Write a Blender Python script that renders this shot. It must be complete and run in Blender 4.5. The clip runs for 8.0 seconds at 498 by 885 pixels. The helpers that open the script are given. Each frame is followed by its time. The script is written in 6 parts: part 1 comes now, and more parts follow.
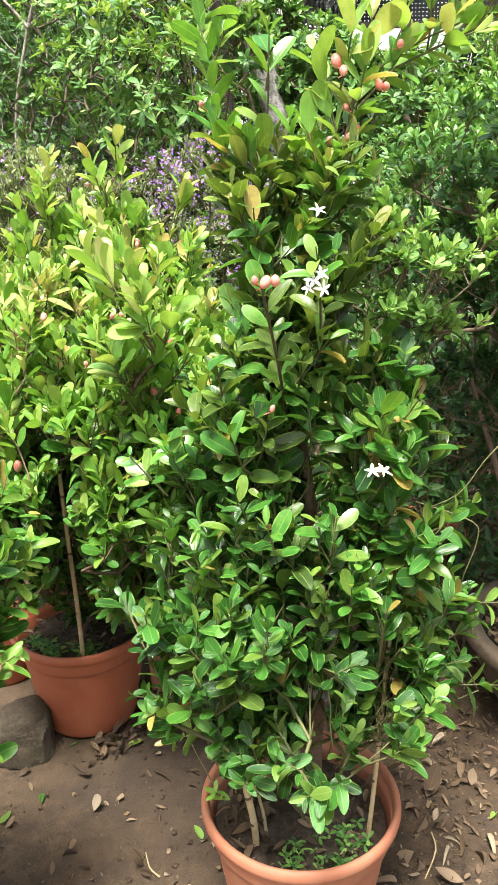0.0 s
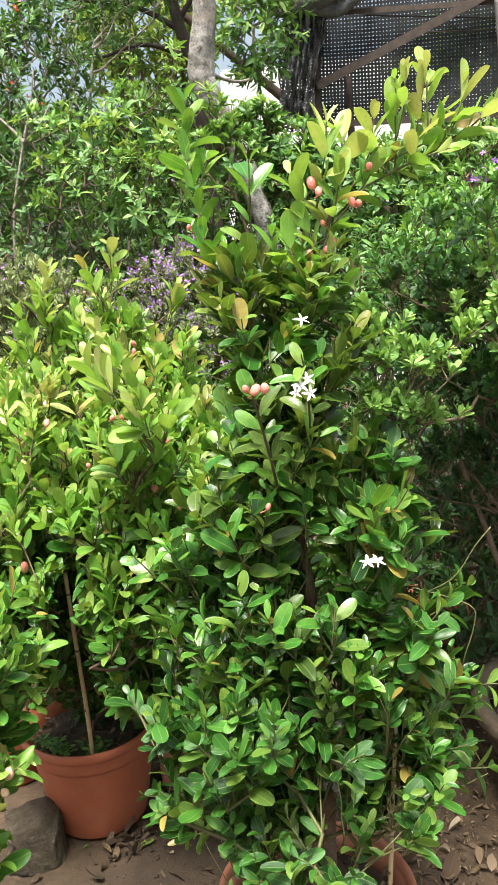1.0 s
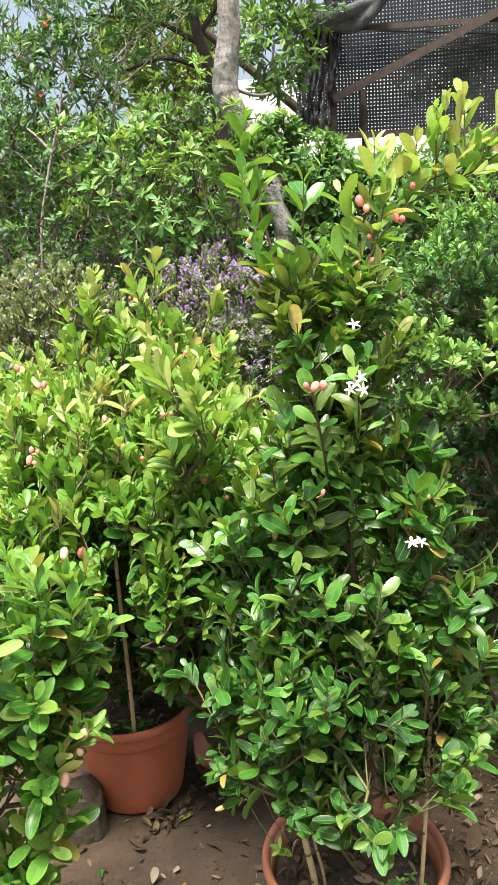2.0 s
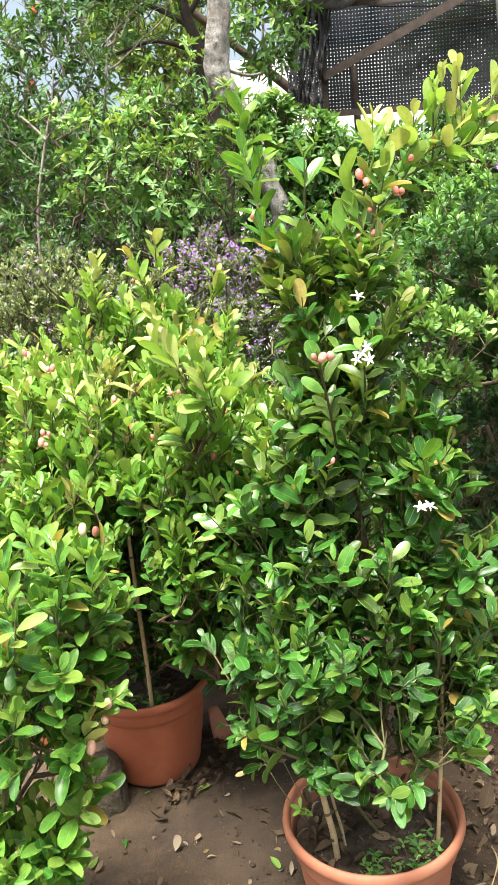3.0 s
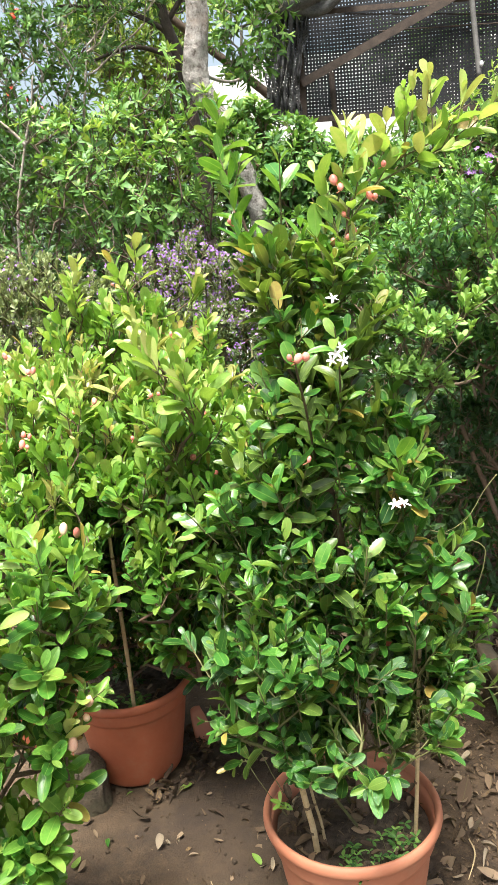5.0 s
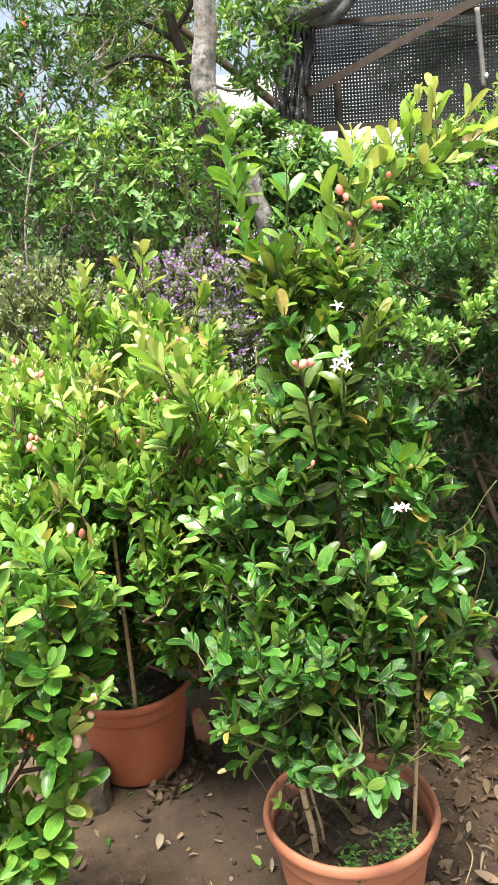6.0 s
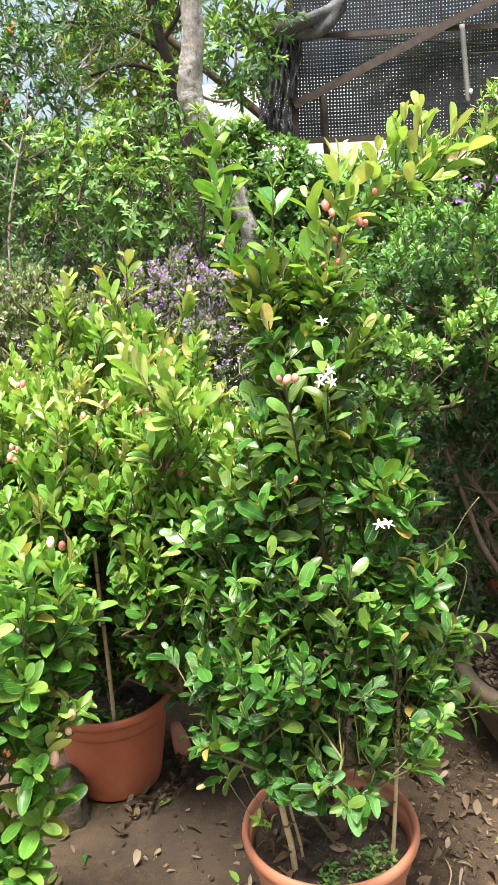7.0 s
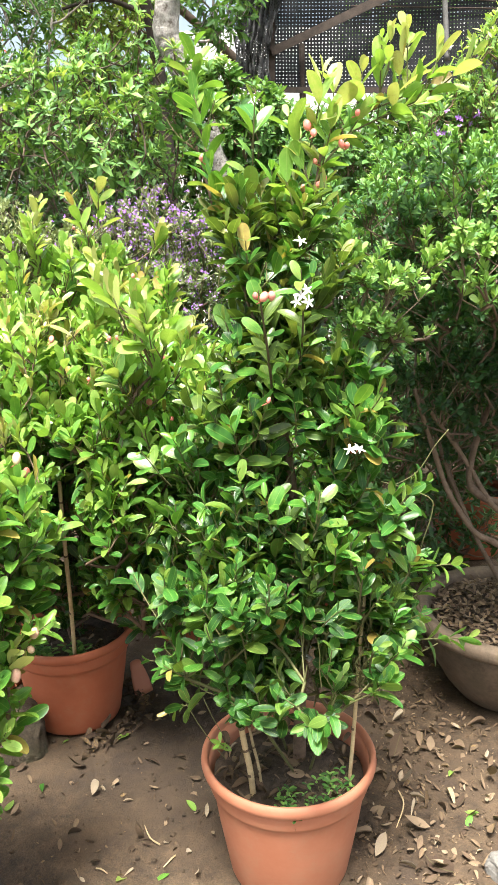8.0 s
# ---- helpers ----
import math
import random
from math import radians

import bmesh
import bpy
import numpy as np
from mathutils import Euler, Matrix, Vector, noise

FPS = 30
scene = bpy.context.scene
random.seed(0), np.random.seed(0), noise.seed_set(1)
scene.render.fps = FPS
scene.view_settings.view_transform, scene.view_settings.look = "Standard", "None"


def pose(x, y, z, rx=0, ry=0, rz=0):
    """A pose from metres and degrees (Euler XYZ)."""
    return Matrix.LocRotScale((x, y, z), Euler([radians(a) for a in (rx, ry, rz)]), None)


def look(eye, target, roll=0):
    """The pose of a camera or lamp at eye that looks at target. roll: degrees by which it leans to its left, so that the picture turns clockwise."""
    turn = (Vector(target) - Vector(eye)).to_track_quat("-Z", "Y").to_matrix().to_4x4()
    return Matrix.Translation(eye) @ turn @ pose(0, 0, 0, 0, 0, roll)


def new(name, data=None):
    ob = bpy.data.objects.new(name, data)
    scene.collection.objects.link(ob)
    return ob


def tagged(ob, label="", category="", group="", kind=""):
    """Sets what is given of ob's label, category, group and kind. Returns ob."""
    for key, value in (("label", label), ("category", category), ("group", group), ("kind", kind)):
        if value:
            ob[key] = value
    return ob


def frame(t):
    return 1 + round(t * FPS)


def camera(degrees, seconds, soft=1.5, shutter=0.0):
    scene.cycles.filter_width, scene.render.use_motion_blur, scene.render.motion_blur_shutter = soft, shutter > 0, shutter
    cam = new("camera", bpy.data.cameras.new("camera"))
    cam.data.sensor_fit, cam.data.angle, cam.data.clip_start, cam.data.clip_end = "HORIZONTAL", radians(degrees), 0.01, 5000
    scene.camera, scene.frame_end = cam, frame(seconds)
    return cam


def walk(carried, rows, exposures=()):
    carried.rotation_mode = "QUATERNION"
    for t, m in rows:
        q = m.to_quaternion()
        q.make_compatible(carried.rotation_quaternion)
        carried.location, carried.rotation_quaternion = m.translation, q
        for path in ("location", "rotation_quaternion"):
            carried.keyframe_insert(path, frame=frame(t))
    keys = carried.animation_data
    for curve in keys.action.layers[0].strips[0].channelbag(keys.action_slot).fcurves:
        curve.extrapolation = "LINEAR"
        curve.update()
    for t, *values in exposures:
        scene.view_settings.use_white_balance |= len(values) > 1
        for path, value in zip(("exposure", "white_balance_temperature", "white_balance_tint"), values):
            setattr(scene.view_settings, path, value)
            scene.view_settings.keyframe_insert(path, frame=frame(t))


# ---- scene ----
cam = camera(34.9, 8.0, soft=1.55)

PATH = [
    (0, (0.093, -1.296, 1.544), (-0.173, 0.571, 0.878), -1.2),
    (0.5, (0.099, -1.33, 1.587), (-0.127, 0.585, 1.053), -1.8),
    (1, (0.108, -1.341, 1.595), (-0.159, 0.581, 1.113), -3.8),
    (1.5, (0.066, -1.396, 1.611), (-0.203, 0.531, 1.147), -2.8),
    (1.7, (0.044, -1.439, 1.614), (-0.224, 0.488, 1.152), -2.9),
    (2.8, (0.017, -1.536, 1.597), (-0.251, 0.381, 1.091), -5.4),
    (3, (0.012, -1.532, 1.6), (-0.255, 0.384, 1.093), -5.4),
    (3.5, (-0.003, -1.549, 1.601), (-0.211, 0.375, 1.093), -3.4),
    (4, (0.009, -1.57, 1.607), (-0.191, 0.354, 1.097), -2.9),
    (4.5, (0.032, -1.576, 1.605), (-0.167, 0.35, 1.103), -4.3),
    (5, (0.023, -1.561, 1.598), (-0.199, 0.362, 1.098), -5.4),
    (6.5, (0.02, -1.6, 1.603), (-0.199, 0.331, 1.131), -4.3),
    (7, (0.018, -1.58, 1.61), (-0.162, 0.357, 1.143), -3.8),
    (7.5, (0.01, -1.583, 1.594), (-0.086, 0.359, 1.125), -2.5),
    (8, (-0.004, -1.588, 1.526), (-0.091, 0.332, 0.973), -1.3),
]
walk(cam, [(t, look(eye, target, roll)) for t, eye, target, roll in PATH], [(0, 1.61), (0.5, 1.67), (1.0, 1.34), (1.5, 1.29), (1.7, 1.30), (2.8, 1.52), (3, 1.54), (4, 1.53), (5.2, 1.53), (6.5, 1.53), (7, 1.55), (7.5, 1.75), (8, 1.77)])

# ---- world, sun and exposure ----
SUN_FROM = Vector((-0.06, -0.30, 0.95)).normalized()
world = bpy.data.worlds.new("world")
scene.world = world
world.use_nodes = True
wn = world.node_tree.nodes
sky = wn.new("ShaderNodeTexSky")
sky.sky_type = "NISHITA"
sky.sun_disc = False
sky.sun_elevation = math.asin(SUN_FROM.z)
sky.sun_rotation = math.atan2(SUN_FROM.x, SUN_FROM.y)
sky.air_density, sky.dust_density, sky.ozone_density = 1.0, 8.0, 0.6
wn["Background"].inputs["Strength"].default_value = 0.125
haze = wn.new("ShaderNodeMix")
haze.data_type = "RGBA"
haze.inputs[0].default_value, haze.inputs[7].default_value = 0.4, (2.3, 2.75, 2.85, 1)
world.node_tree.links.new(sky.outputs["Color"], haze.inputs[6])
world.node_tree.links.new(haze.outputs[2], wn["Background"].inputs["Color"])
sun = new("sun", bpy.data.lights.new("sun", "SUN"))
sun.data.energy, sun.data.angle, sun.data.color = 4.8, radians(20.0), (1.0, 0.98, 0.93)
sun.matrix_world = look(SUN_FROM * 20, (0, 0, 0))


# ---- materials ----
def shader(name):
    """A node material and short hands for its nodes and links."""
    m = bpy.data.materials.new(name)
    m.use_nodes = True
    nt = m.node_tree
    return m, nt, nt.nodes["Principled BSDF"], nt.nodes["Material Output"]


def node(nt, kind, **inputs):
    n = nt.nodes.new(kind)
    for key, value in inputs.items():
        n.inputs[key.replace("_", " ")].default_value = value
    return n


def ramp(nt, source, stops):
    r = nt.nodes.new("ShaderNodeValToRGB")
    el = r.color_ramp.elements
    while len(el) < len(stops):
        el.new(0.5)
    for e, (p, c) in zip(el, stops):
        e.position, e.color = p, (*c, 1)
    nt.links.new(source, r.inputs["Fac"])
    return r.outputs["Color"]


def math_node(nt, op, a, b=None, c=None):
    n = nt.nodes.new("ShaderNodeMath")
    n.operation = op
    for i, v in enumerate((a, b, c)):
        if v is None:
            continue
        if isinstance(v, (int, float)):
            n.inputs[i].default_value = v
        else:
            nt.links.new(v, n.inputs[i])
    return n.outputs[0]


def mix(nt, fac, a, b, kind="MIX"):
    n = nt.nodes.new("ShaderNodeMix")
    n.data_type, n.blend_type = "RGBA", kind
    for i, v in ((0, fac), (6, a), (7, b)):
        if isinstance(v, (int, float)):
            n.inputs[i].default_value = v
        elif isinstance(v, tuple):
            n.inputs[i].default_value = (*v, 1)
        else:
            nt.links.new(v, n.inputs[i])
    return n.outputs[2]


def noise_tex(nt, scale, detail=4.0, rough=0.6, coord="Object"):
    tc = nt.nodes.new("ShaderNodeTexCoord")
    n = node(nt, "ShaderNodeTexNoise", Scale=scale, Detail=detail, Roughness=rough)
    nt.links.new(tc.outputs[coord], n.inputs["Vector"])
    return n.outputs["Fac"]


def bump(nt, height, strength, distance, bsdf):
    b = node(nt, "ShaderNodeBump", Strength=strength, Distance=distance)
    nt.links.new(height, b.inputs["Height"])
    nt.links.new(b.outputs["Normal"], bsdf.inputs["Normal"])


def chance(nt):
    """A number of its own for each loose piece or object."""
    geo, info = nt.nodes.new("ShaderNodeNewGeometry"), nt.nodes.new("ShaderNodeObjectInfo")
    s = math_node(nt, "ADD", geo.outputs["Random Per Island"], info.outputs["Random"])
    return math_node(nt, "FRACT", math_node(nt, "MULTIPLY", s, 7.31))


def leaf_material(name, stops, rough=0.32, through_light=0.3, rib=0.35, spots=0.25, bronze=0.0, edge=0.0, olive=None):
    """Leaf skin: colour by maturity and painted depth shade, pale midrib, faint side veins, blotches, light that passes
    through.
    """
    m, nt, bsdf, out = shader(name)
    age_shade = nt.nodes.new("ShaderNodeAttribute")
    age_shade.attribute_name = "age_shade"
    rnd = chance(nt)
    a = math_node(nt, "ADD", age_shade.outputs["Fac"], math_node(nt, "MULTIPLY", math_node(nt, "SUBTRACT", rnd, 0.5), 0.42))
    blotch = noise_tex(nt, 55.0, 4.0, 0.65)
    a = math_node(nt, "ADD", a, math_node(nt, "MULTIPLY", math_node(nt, "SUBTRACT", blotch, 0.5), 0.5))
    col = ramp(nt, a, stops)
    col = mix(nt, math_node(nt, "MULTIPLY", math_node(nt, "GREATER_THAN", rnd, 0.74), bronze), col, (0.17, 0.135, 0.035))
    if bronze:
        col = mix(nt, math_node(nt, "MULTIPLY", math_node(nt, "GREATER_THAN", rnd, 0.978), 0.5), col, (0.50, 0.25, 0.08))
    if olive:
        worn = ramp(nt, math_node(nt, "SUBTRACT", a, 1.5), olive)
        col = mix(nt, math_node(nt, "GREATER_THAN", age_shade.outputs["Fac"], 1.3), col, worn)
    uv = nt.nodes.new("ShaderNodeUVMap")
    uv.uv_map = "UVMap"
    sep = nt.nodes.new("ShaderNodeSeparateXYZ")
    nt.links.new(uv.outputs["UV"], sep.inputs[0])
    off = math_node(nt, "ABSOLUTE", math_node(nt, "SUBTRACT", sep.outputs["X"], 0.5))
    midrib = math_node(nt, "SUBTRACT", 1.0, math_node(nt, "SMOOTH_MIN", math_node(nt, "MULTIPLY", off, 34.0), 1.0, 0.1))
    midrib = math_node(nt, "MAXIMUM", midrib, 0.0)
    vein = math_node(nt, "SINE", math_node(nt, "MULTIPLY", math_node(nt, "ADD", sep.outputs["Y"], math_node(nt, "MULTIPLY", off, -0.5)), 62.0))
    col = mix(nt, math_node(nt, "MULTIPLY", midrib, rib), col, (0.36, 0.47, 0.12))
    if edge:
        col = mix(nt, math_node(nt, "MULTIPLY", math_node(nt, "GREATER_THAN", off, 0.40), edge), col, (0.26, 0.42, 0.08))
    fine = noise_tex(nt, 160.0, 2.0)
    scar = math_node(nt, "MULTIPLY", math_node(nt, "GREATER_THAN", math_node(nt, "MULTIPLY", fine, math_node(nt, "ADD", rnd, 0.25)), 0.66), spots)
    col = mix(nt, scar, col, (0.23, 0.15, 0.05))
    nt.links.new(col, bsdf.inputs["Base Color"])
    nt.links.new(math_node(nt, "ADD", rough, math_node(nt, "MULTIPLY", blotch, 0.2)), bsdf.inputs["Roughness"])
    bsdf.inputs["Specular IOR Level"].default_value = 0.5
    h = math_node(nt, "ADD", math_node(nt, "MULTIPLY", vein, 0.05), math_node(nt, "MULTIPLY", midrib, -1.0))
    bump(nt, math_node(nt, "ADD", h, math_node(nt, "MULTIPLY", blotch, 2.0)), 0.4, 0.001, bsdf)
    tl = nt.nodes.new("ShaderNodeBsdfTranslucent")
    nt.links.new(mix(nt, 0.16, mix(nt, 1.0, col, (1.35, 1.3, 0.8), "MULTIPLY"), (0.28, 0.44, 0.03)), tl.inputs["Color"])
    ms = nt.nodes.new("ShaderNodeMixShader")
    ms.inputs[0].default_value = through_light
    nt.links.new(bsdf.outputs[0], ms.inputs[1])
    nt.links.new(tl.outputs[0], ms.inputs[2])
    nt.links.new(ms.outputs[0], out.inputs["Surface"])
    return m


def rough_material(name, dark, light, scale, roughness=0.85, relief=0.5, depth=0.004, fine=6.0, metal=0.0, third=None, shine=0.4):
    """Bark, soil, stone, worn paint: two scales of colour and relief."""
    m, nt, bsdf, out = shader(name)
    big, small = noise_tex(nt, scale, 5.0), noise_tex(nt, scale * fine, 6.0, 0.7)
    col = ramp(nt, math_node(nt, "ADD", math_node(nt, "MULTIPLY", big, 0.55), math_node(nt, "MULTIPLY", small, 0.45)),
               [(0.34, dark), (0.66, light)])
    if third:
        col = mix(nt, ramp(nt, noise_tex(nt, scale * 0.37, 3.0), [(0.5, (0, 0, 0)), (0.68, (0.8, 0.8, 0.8))]), col, third)
    tone = math_node(nt, "ADD", 0.82, math_node(nt, "MULTIPLY", chance(nt), 0.36))
    col = mix(nt, 1.0, col, tone, "MULTIPLY")
    nt.links.new(col, bsdf.inputs["Base Color"])
    nt.links.new(math_node(nt, "ADD", roughness - 0.1, math_node(nt, "MULTIPLY", small, 0.2)), bsdf.inputs["Roughness"])
    bsdf.inputs["Metallic"].default_value = metal
    bump(nt, math_node(nt, "ADD", big, math_node(nt, "MULTIPLY", small, 0.6)), relief, depth, bsdf)
    bsdf.inputs["Specular IOR Level"].default_value = shine
    return m


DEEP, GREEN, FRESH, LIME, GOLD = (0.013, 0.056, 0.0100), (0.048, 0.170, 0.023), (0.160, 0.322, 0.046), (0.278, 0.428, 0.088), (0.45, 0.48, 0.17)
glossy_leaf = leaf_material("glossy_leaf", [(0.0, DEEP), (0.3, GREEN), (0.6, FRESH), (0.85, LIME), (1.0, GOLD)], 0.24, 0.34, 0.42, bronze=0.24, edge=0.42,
                            olive=[(0.0, (0.022, 0.045, 0.010)), (0.3, (0.064, 0.112, 0.020)), (0.55, (0.130, 0.190, 0.038)), (1.0, (0.30, 0.26, 0.08))])
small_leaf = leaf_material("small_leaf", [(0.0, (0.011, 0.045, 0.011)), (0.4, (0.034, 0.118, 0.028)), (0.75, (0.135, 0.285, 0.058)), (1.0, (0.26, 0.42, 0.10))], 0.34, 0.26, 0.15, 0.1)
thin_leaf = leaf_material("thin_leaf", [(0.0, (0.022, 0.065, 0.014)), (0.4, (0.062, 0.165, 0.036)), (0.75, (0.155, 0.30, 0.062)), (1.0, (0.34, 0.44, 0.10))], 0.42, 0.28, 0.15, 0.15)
dull_leaf = leaf_material("dull_leaf", [(0.0, (0.02, 0.05, 0.02)), (0.5, (0.10, 0.15, 0.058)), (1.0, (0.25, 0.30, 0.14))], 0.6, 0.25, 0.1, 0.2)
dry_leaf = leaf_material("dry_leaf", [(0.0, (0.045, 0.026, 0.014)), (0.35, (0.13, 0.085, 0.05)), (0.7, (0.225, 0.160, 0.100)), (1.0, (0.36, 0.30, 0.215))], 0.8, 0.08, 0.12, 0.6)
bark = rough_material("bark", (0.075, 0.050, 0.032), (0.24, 0.160, 0.105), 24.0)
young_stem = rough_material("young_stem", (0.05, 0.038, 0.02), (0.13, 0.10, 0.05), 30.0, 0.75, 0.4, 0.002)
green_twig = rough_material("green_twig", (0.07, 0.06, 0.025), (0.14, 0.15, 0.05), 40.0, 0.7, 0.3, 0.001)
pale_bark = rough_material("pale_twig_bark", (0.15, 0.125, 0.105), (0.42, 0.38, 0.33), 17.0, 0.9, 1.0, 0.01, third=(0.24, 0.16, 0.11))


def plated_bark():
    """Pale grey trunk bark: long plates, dark upright cracks, brown stains."""
    m, nt, bsdf, out = shader("plated_bark")
    tc, mp = nt.nodes.new("ShaderNodeTexCoord"), nt.nodes.new("ShaderNodeMapping")
    mp.inputs["Scale"].default_value = (26.0, 26.0, 24.0)
    nt.links.new(tc.outputs["Object"], mp.inputs["Vector"])
    long = node(nt, "ShaderNodeTexNoise", Scale=1.0, Detail=6.0, Roughness=0.7)
    nt.links.new(mp.outputs["Vector"], long.inputs["Vector"])
    fine = noise_tex(nt, 95.0, 5.0, 0.75)
    h = math_node(nt, "ADD", math_node(nt, "MULTIPLY", long.outputs["Fac"], 0.7), math_node(nt, "MULTIPLY", fine, 0.3))
    col = ramp(nt, h, [(0.38, (0.06, 0.045, 0.035)), (0.47, (0.20, 0.185, 0.165)), (0.66, (0.42, 0.40, 0.365))])
    col = mix(nt, ramp(nt, noise_tex(nt, 7.0, 4.0), [(0.52, (0, 0, 0)), (0.7, (0.6, 0.6, 0.6))]), col, (0.22, 0.15, 0.10))
    nt.links.new(col, bsdf.inputs["Base Color"])
    bsdf.inputs["Roughness"].default_value = 0.92
    bump(nt, h, 1.0, 0.03, bsdf)
    return m


trunk_bark = plated_bark()
dark_bark = rough_material("dark_bark", (0.018, 0.014, 0.011), (0.07, 0.052, 0.04), 20.0)
wood_pole = rough_material("wood_pole", (0.045, 0.032, 0.022), (0.135, 0.096, 0.066), 14.0)
cane = rough_material("cane", (0.33, 0.245, 0.125), (0.60, 0.48, 0.28), 30.0, 0.65, 0.3, 0.001)
cane_joint = rough_material("cane_joint", (0.08, 0.055, 0.03), (0.18, 0.12, 0.07), 60.0)
soil_mat = rough_material("potting_soil", (0.022, 0.016, 0.011), (0.12, 0.088, 0.062), 60.0, 0.95, 1.0, 0.006)
stone_mat = rough_material("stone", (0.036, 0.028, 0.018), (0.16, 0.122, 0.08), 24.0, 0.92, 1.0, 0.02, third=(0.085, 0.078, 0.04))
concrete = rough_material("concrete", (0.082, 0.060, 0.040), (0.20, 0.148, 0.100), 11.0, 0.9, 0.7, 0.004, third=(0.11, 0.095, 0.06))
rust = rough_material("rusty_steel", (0.022, 0.016, 0.012), (0.075, 0.052, 0.038), 22.0, 0.75, 0.5, 0.002)
grey_paint = rough_material("grey_paint", (0.06, 0.058, 0.055), (0.17, 0.165, 0.155), 18.0, 0.6, 0.3, 0.001)
black_net = rough_material("black_plastic", (0.016, 0.017, 0.019), (0.04, 0.041, 0.044), 30.0, 0.8, 0.2, 0.001, shine=0.12)
white_wall = rough_material("white_plaster", (0.62, 0.62, 0.6), (0.82, 0.81, 0.78), 1.6, 0.9, 0.2, 0.003)
white_plastic = rough_material("white_plastic", (0.62, 0.62, 0.62), (0.82, 0.82, 0.82), 50.0, 0.4, 0.4, 0.002)
petal_white = rough_material("white_petal", (0.72, 0.72, 0.66), (0.86, 0.86, 0.82), 90.0, 0.6, 0.2, 0.001)
petal_violet = rough_material("violet_petal", (0.20, 0.075, 0.36), (0.40, 0.20, 0.54), 60.0, 0.6, 0.2, 0.001)
pale_stem = rough_material("pale_stem", (0.075, 0.052, 0.035), (0.21, 0.155, 0.108), 26.0, 0.85, 0.8, 0.004)
petal_red = rough_material("red_petal", (0.5, 0.03, 0.02), (0.7, 0.08, 0.04), 60.0, 0.6, 0.2, 0.001)
fruit_pink = rough_material("pink_fruit", (0.62, 0.13, 0.11), (0.78, 0.31, 0.24), 34.0, 0.4, 0.2, 0.001, third=(0.75, 0.42, 0.29))
fruit_pale = rough_material("pale_fruit", (0.56, 0.28, 0.20), (0.70, 0.49, 0.35), 34.0, 0.35, 0.2, 0.001, third=(0.62, 0.54, 0.34))
fruit_stalk = rough_material("fruit_stalk", (0.20, 0.05, 0.03), (0.32, 0.12, 0.06), 60.0, 0.6)


def terracotta(name, dark, light, film):
    m, nt, bsdf, out = shader(name)
    big, small = noise_tex(nt, 7.0, 4.0), noise_tex(nt, 90.0, 3.0)
    col = ramp(nt, big, [(0.3, dark), (0.7, light)])
    dust = ramp(nt, math_node(nt, "ADD", math_node(nt, "MULTIPLY", noise_tex(nt, 16.0, 6.0, 0.75), 0.75), math_node(nt, "MULTIPLY", small, 0.25)), [(0.5, (0, 0, 0)), (0.75, (film, film, film))])
    col = mix(nt, dust, col, (0.40, 0.23, 0.14))
    nt.links.new(col, bsdf.inputs["Base Color"])
    nt.links.new(math_node(nt, "ADD", 0.5, math_node(nt, "MULTIPLY", small, 0.25)), bsdf.inputs["Roughness"])
    bump(nt, math_node(nt, "ADD", big, math_node(nt, "MULTIPLY", small, 0.2)), 0.15, 0.002, bsdf)
    return m


def earth():
    """Damp trodden nursery soil: clods, pale dry patches, dark wet ones, crumbs."""
    m, nt, bsdf, out = shader("earth")
    patch, clod, crumb = noise_tex(nt, 2.3, 5.0), noise_tex(nt, 21.0, 7.0, 0.7), noise_tex(nt, 190.0, 4.0, 0.7)
    mixd = math_node(nt, "ADD", math_node(nt, "MULTIPLY", clod, 0.6), math_node(nt, "MULTIPLY", crumb, 0.4))
    col = ramp(nt, mixd, [(0.36, (0.021, 0.0122, 0.006)), (0.5, (0.062, 0.039, 0.0195)), (0.64, (0.140, 0.093, 0.050))])
    col = mix(nt, ramp(nt, patch, [(0.42, (0, 0, 0)), (0.62, (0.65, 0.65, 0.65))]), col, (0.102, 0.067, 0.038))
    col = mix(nt, ramp(nt, noise_tex(nt, 5.1, 5.0), [(0.55, (0, 0, 0)), (0.7, (0.6, 0.6, 0.6))]), col, (0.042, 0.028, 0.019))
    # soil tinted darker between the pots and slightly at right, with uneven edges
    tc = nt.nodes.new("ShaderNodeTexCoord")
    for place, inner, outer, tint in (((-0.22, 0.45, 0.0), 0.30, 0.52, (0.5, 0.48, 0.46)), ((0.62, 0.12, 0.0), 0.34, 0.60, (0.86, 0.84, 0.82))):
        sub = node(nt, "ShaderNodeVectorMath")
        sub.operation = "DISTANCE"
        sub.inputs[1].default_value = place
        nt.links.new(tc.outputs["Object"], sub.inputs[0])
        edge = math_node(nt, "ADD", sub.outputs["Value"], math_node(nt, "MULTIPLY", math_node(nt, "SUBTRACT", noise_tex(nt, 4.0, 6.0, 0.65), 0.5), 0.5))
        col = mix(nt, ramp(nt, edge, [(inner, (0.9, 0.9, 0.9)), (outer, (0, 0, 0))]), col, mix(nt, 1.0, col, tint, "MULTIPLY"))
    nt.links.new(col, bsdf.inputs["Base Color"])
    nt.links.new(ramp(nt, patch, [(0.35, (0.6, 0.6, 0.6)), (0.6, (0.92, 0.92, 0.92))]), bsdf.inputs["Roughness"])
    bump(nt, math_node(nt, "ADD", clod, math_node(nt, "MULTIPLY", crumb, 0.4)), 0.9, 0.012, bsdf)
    return m


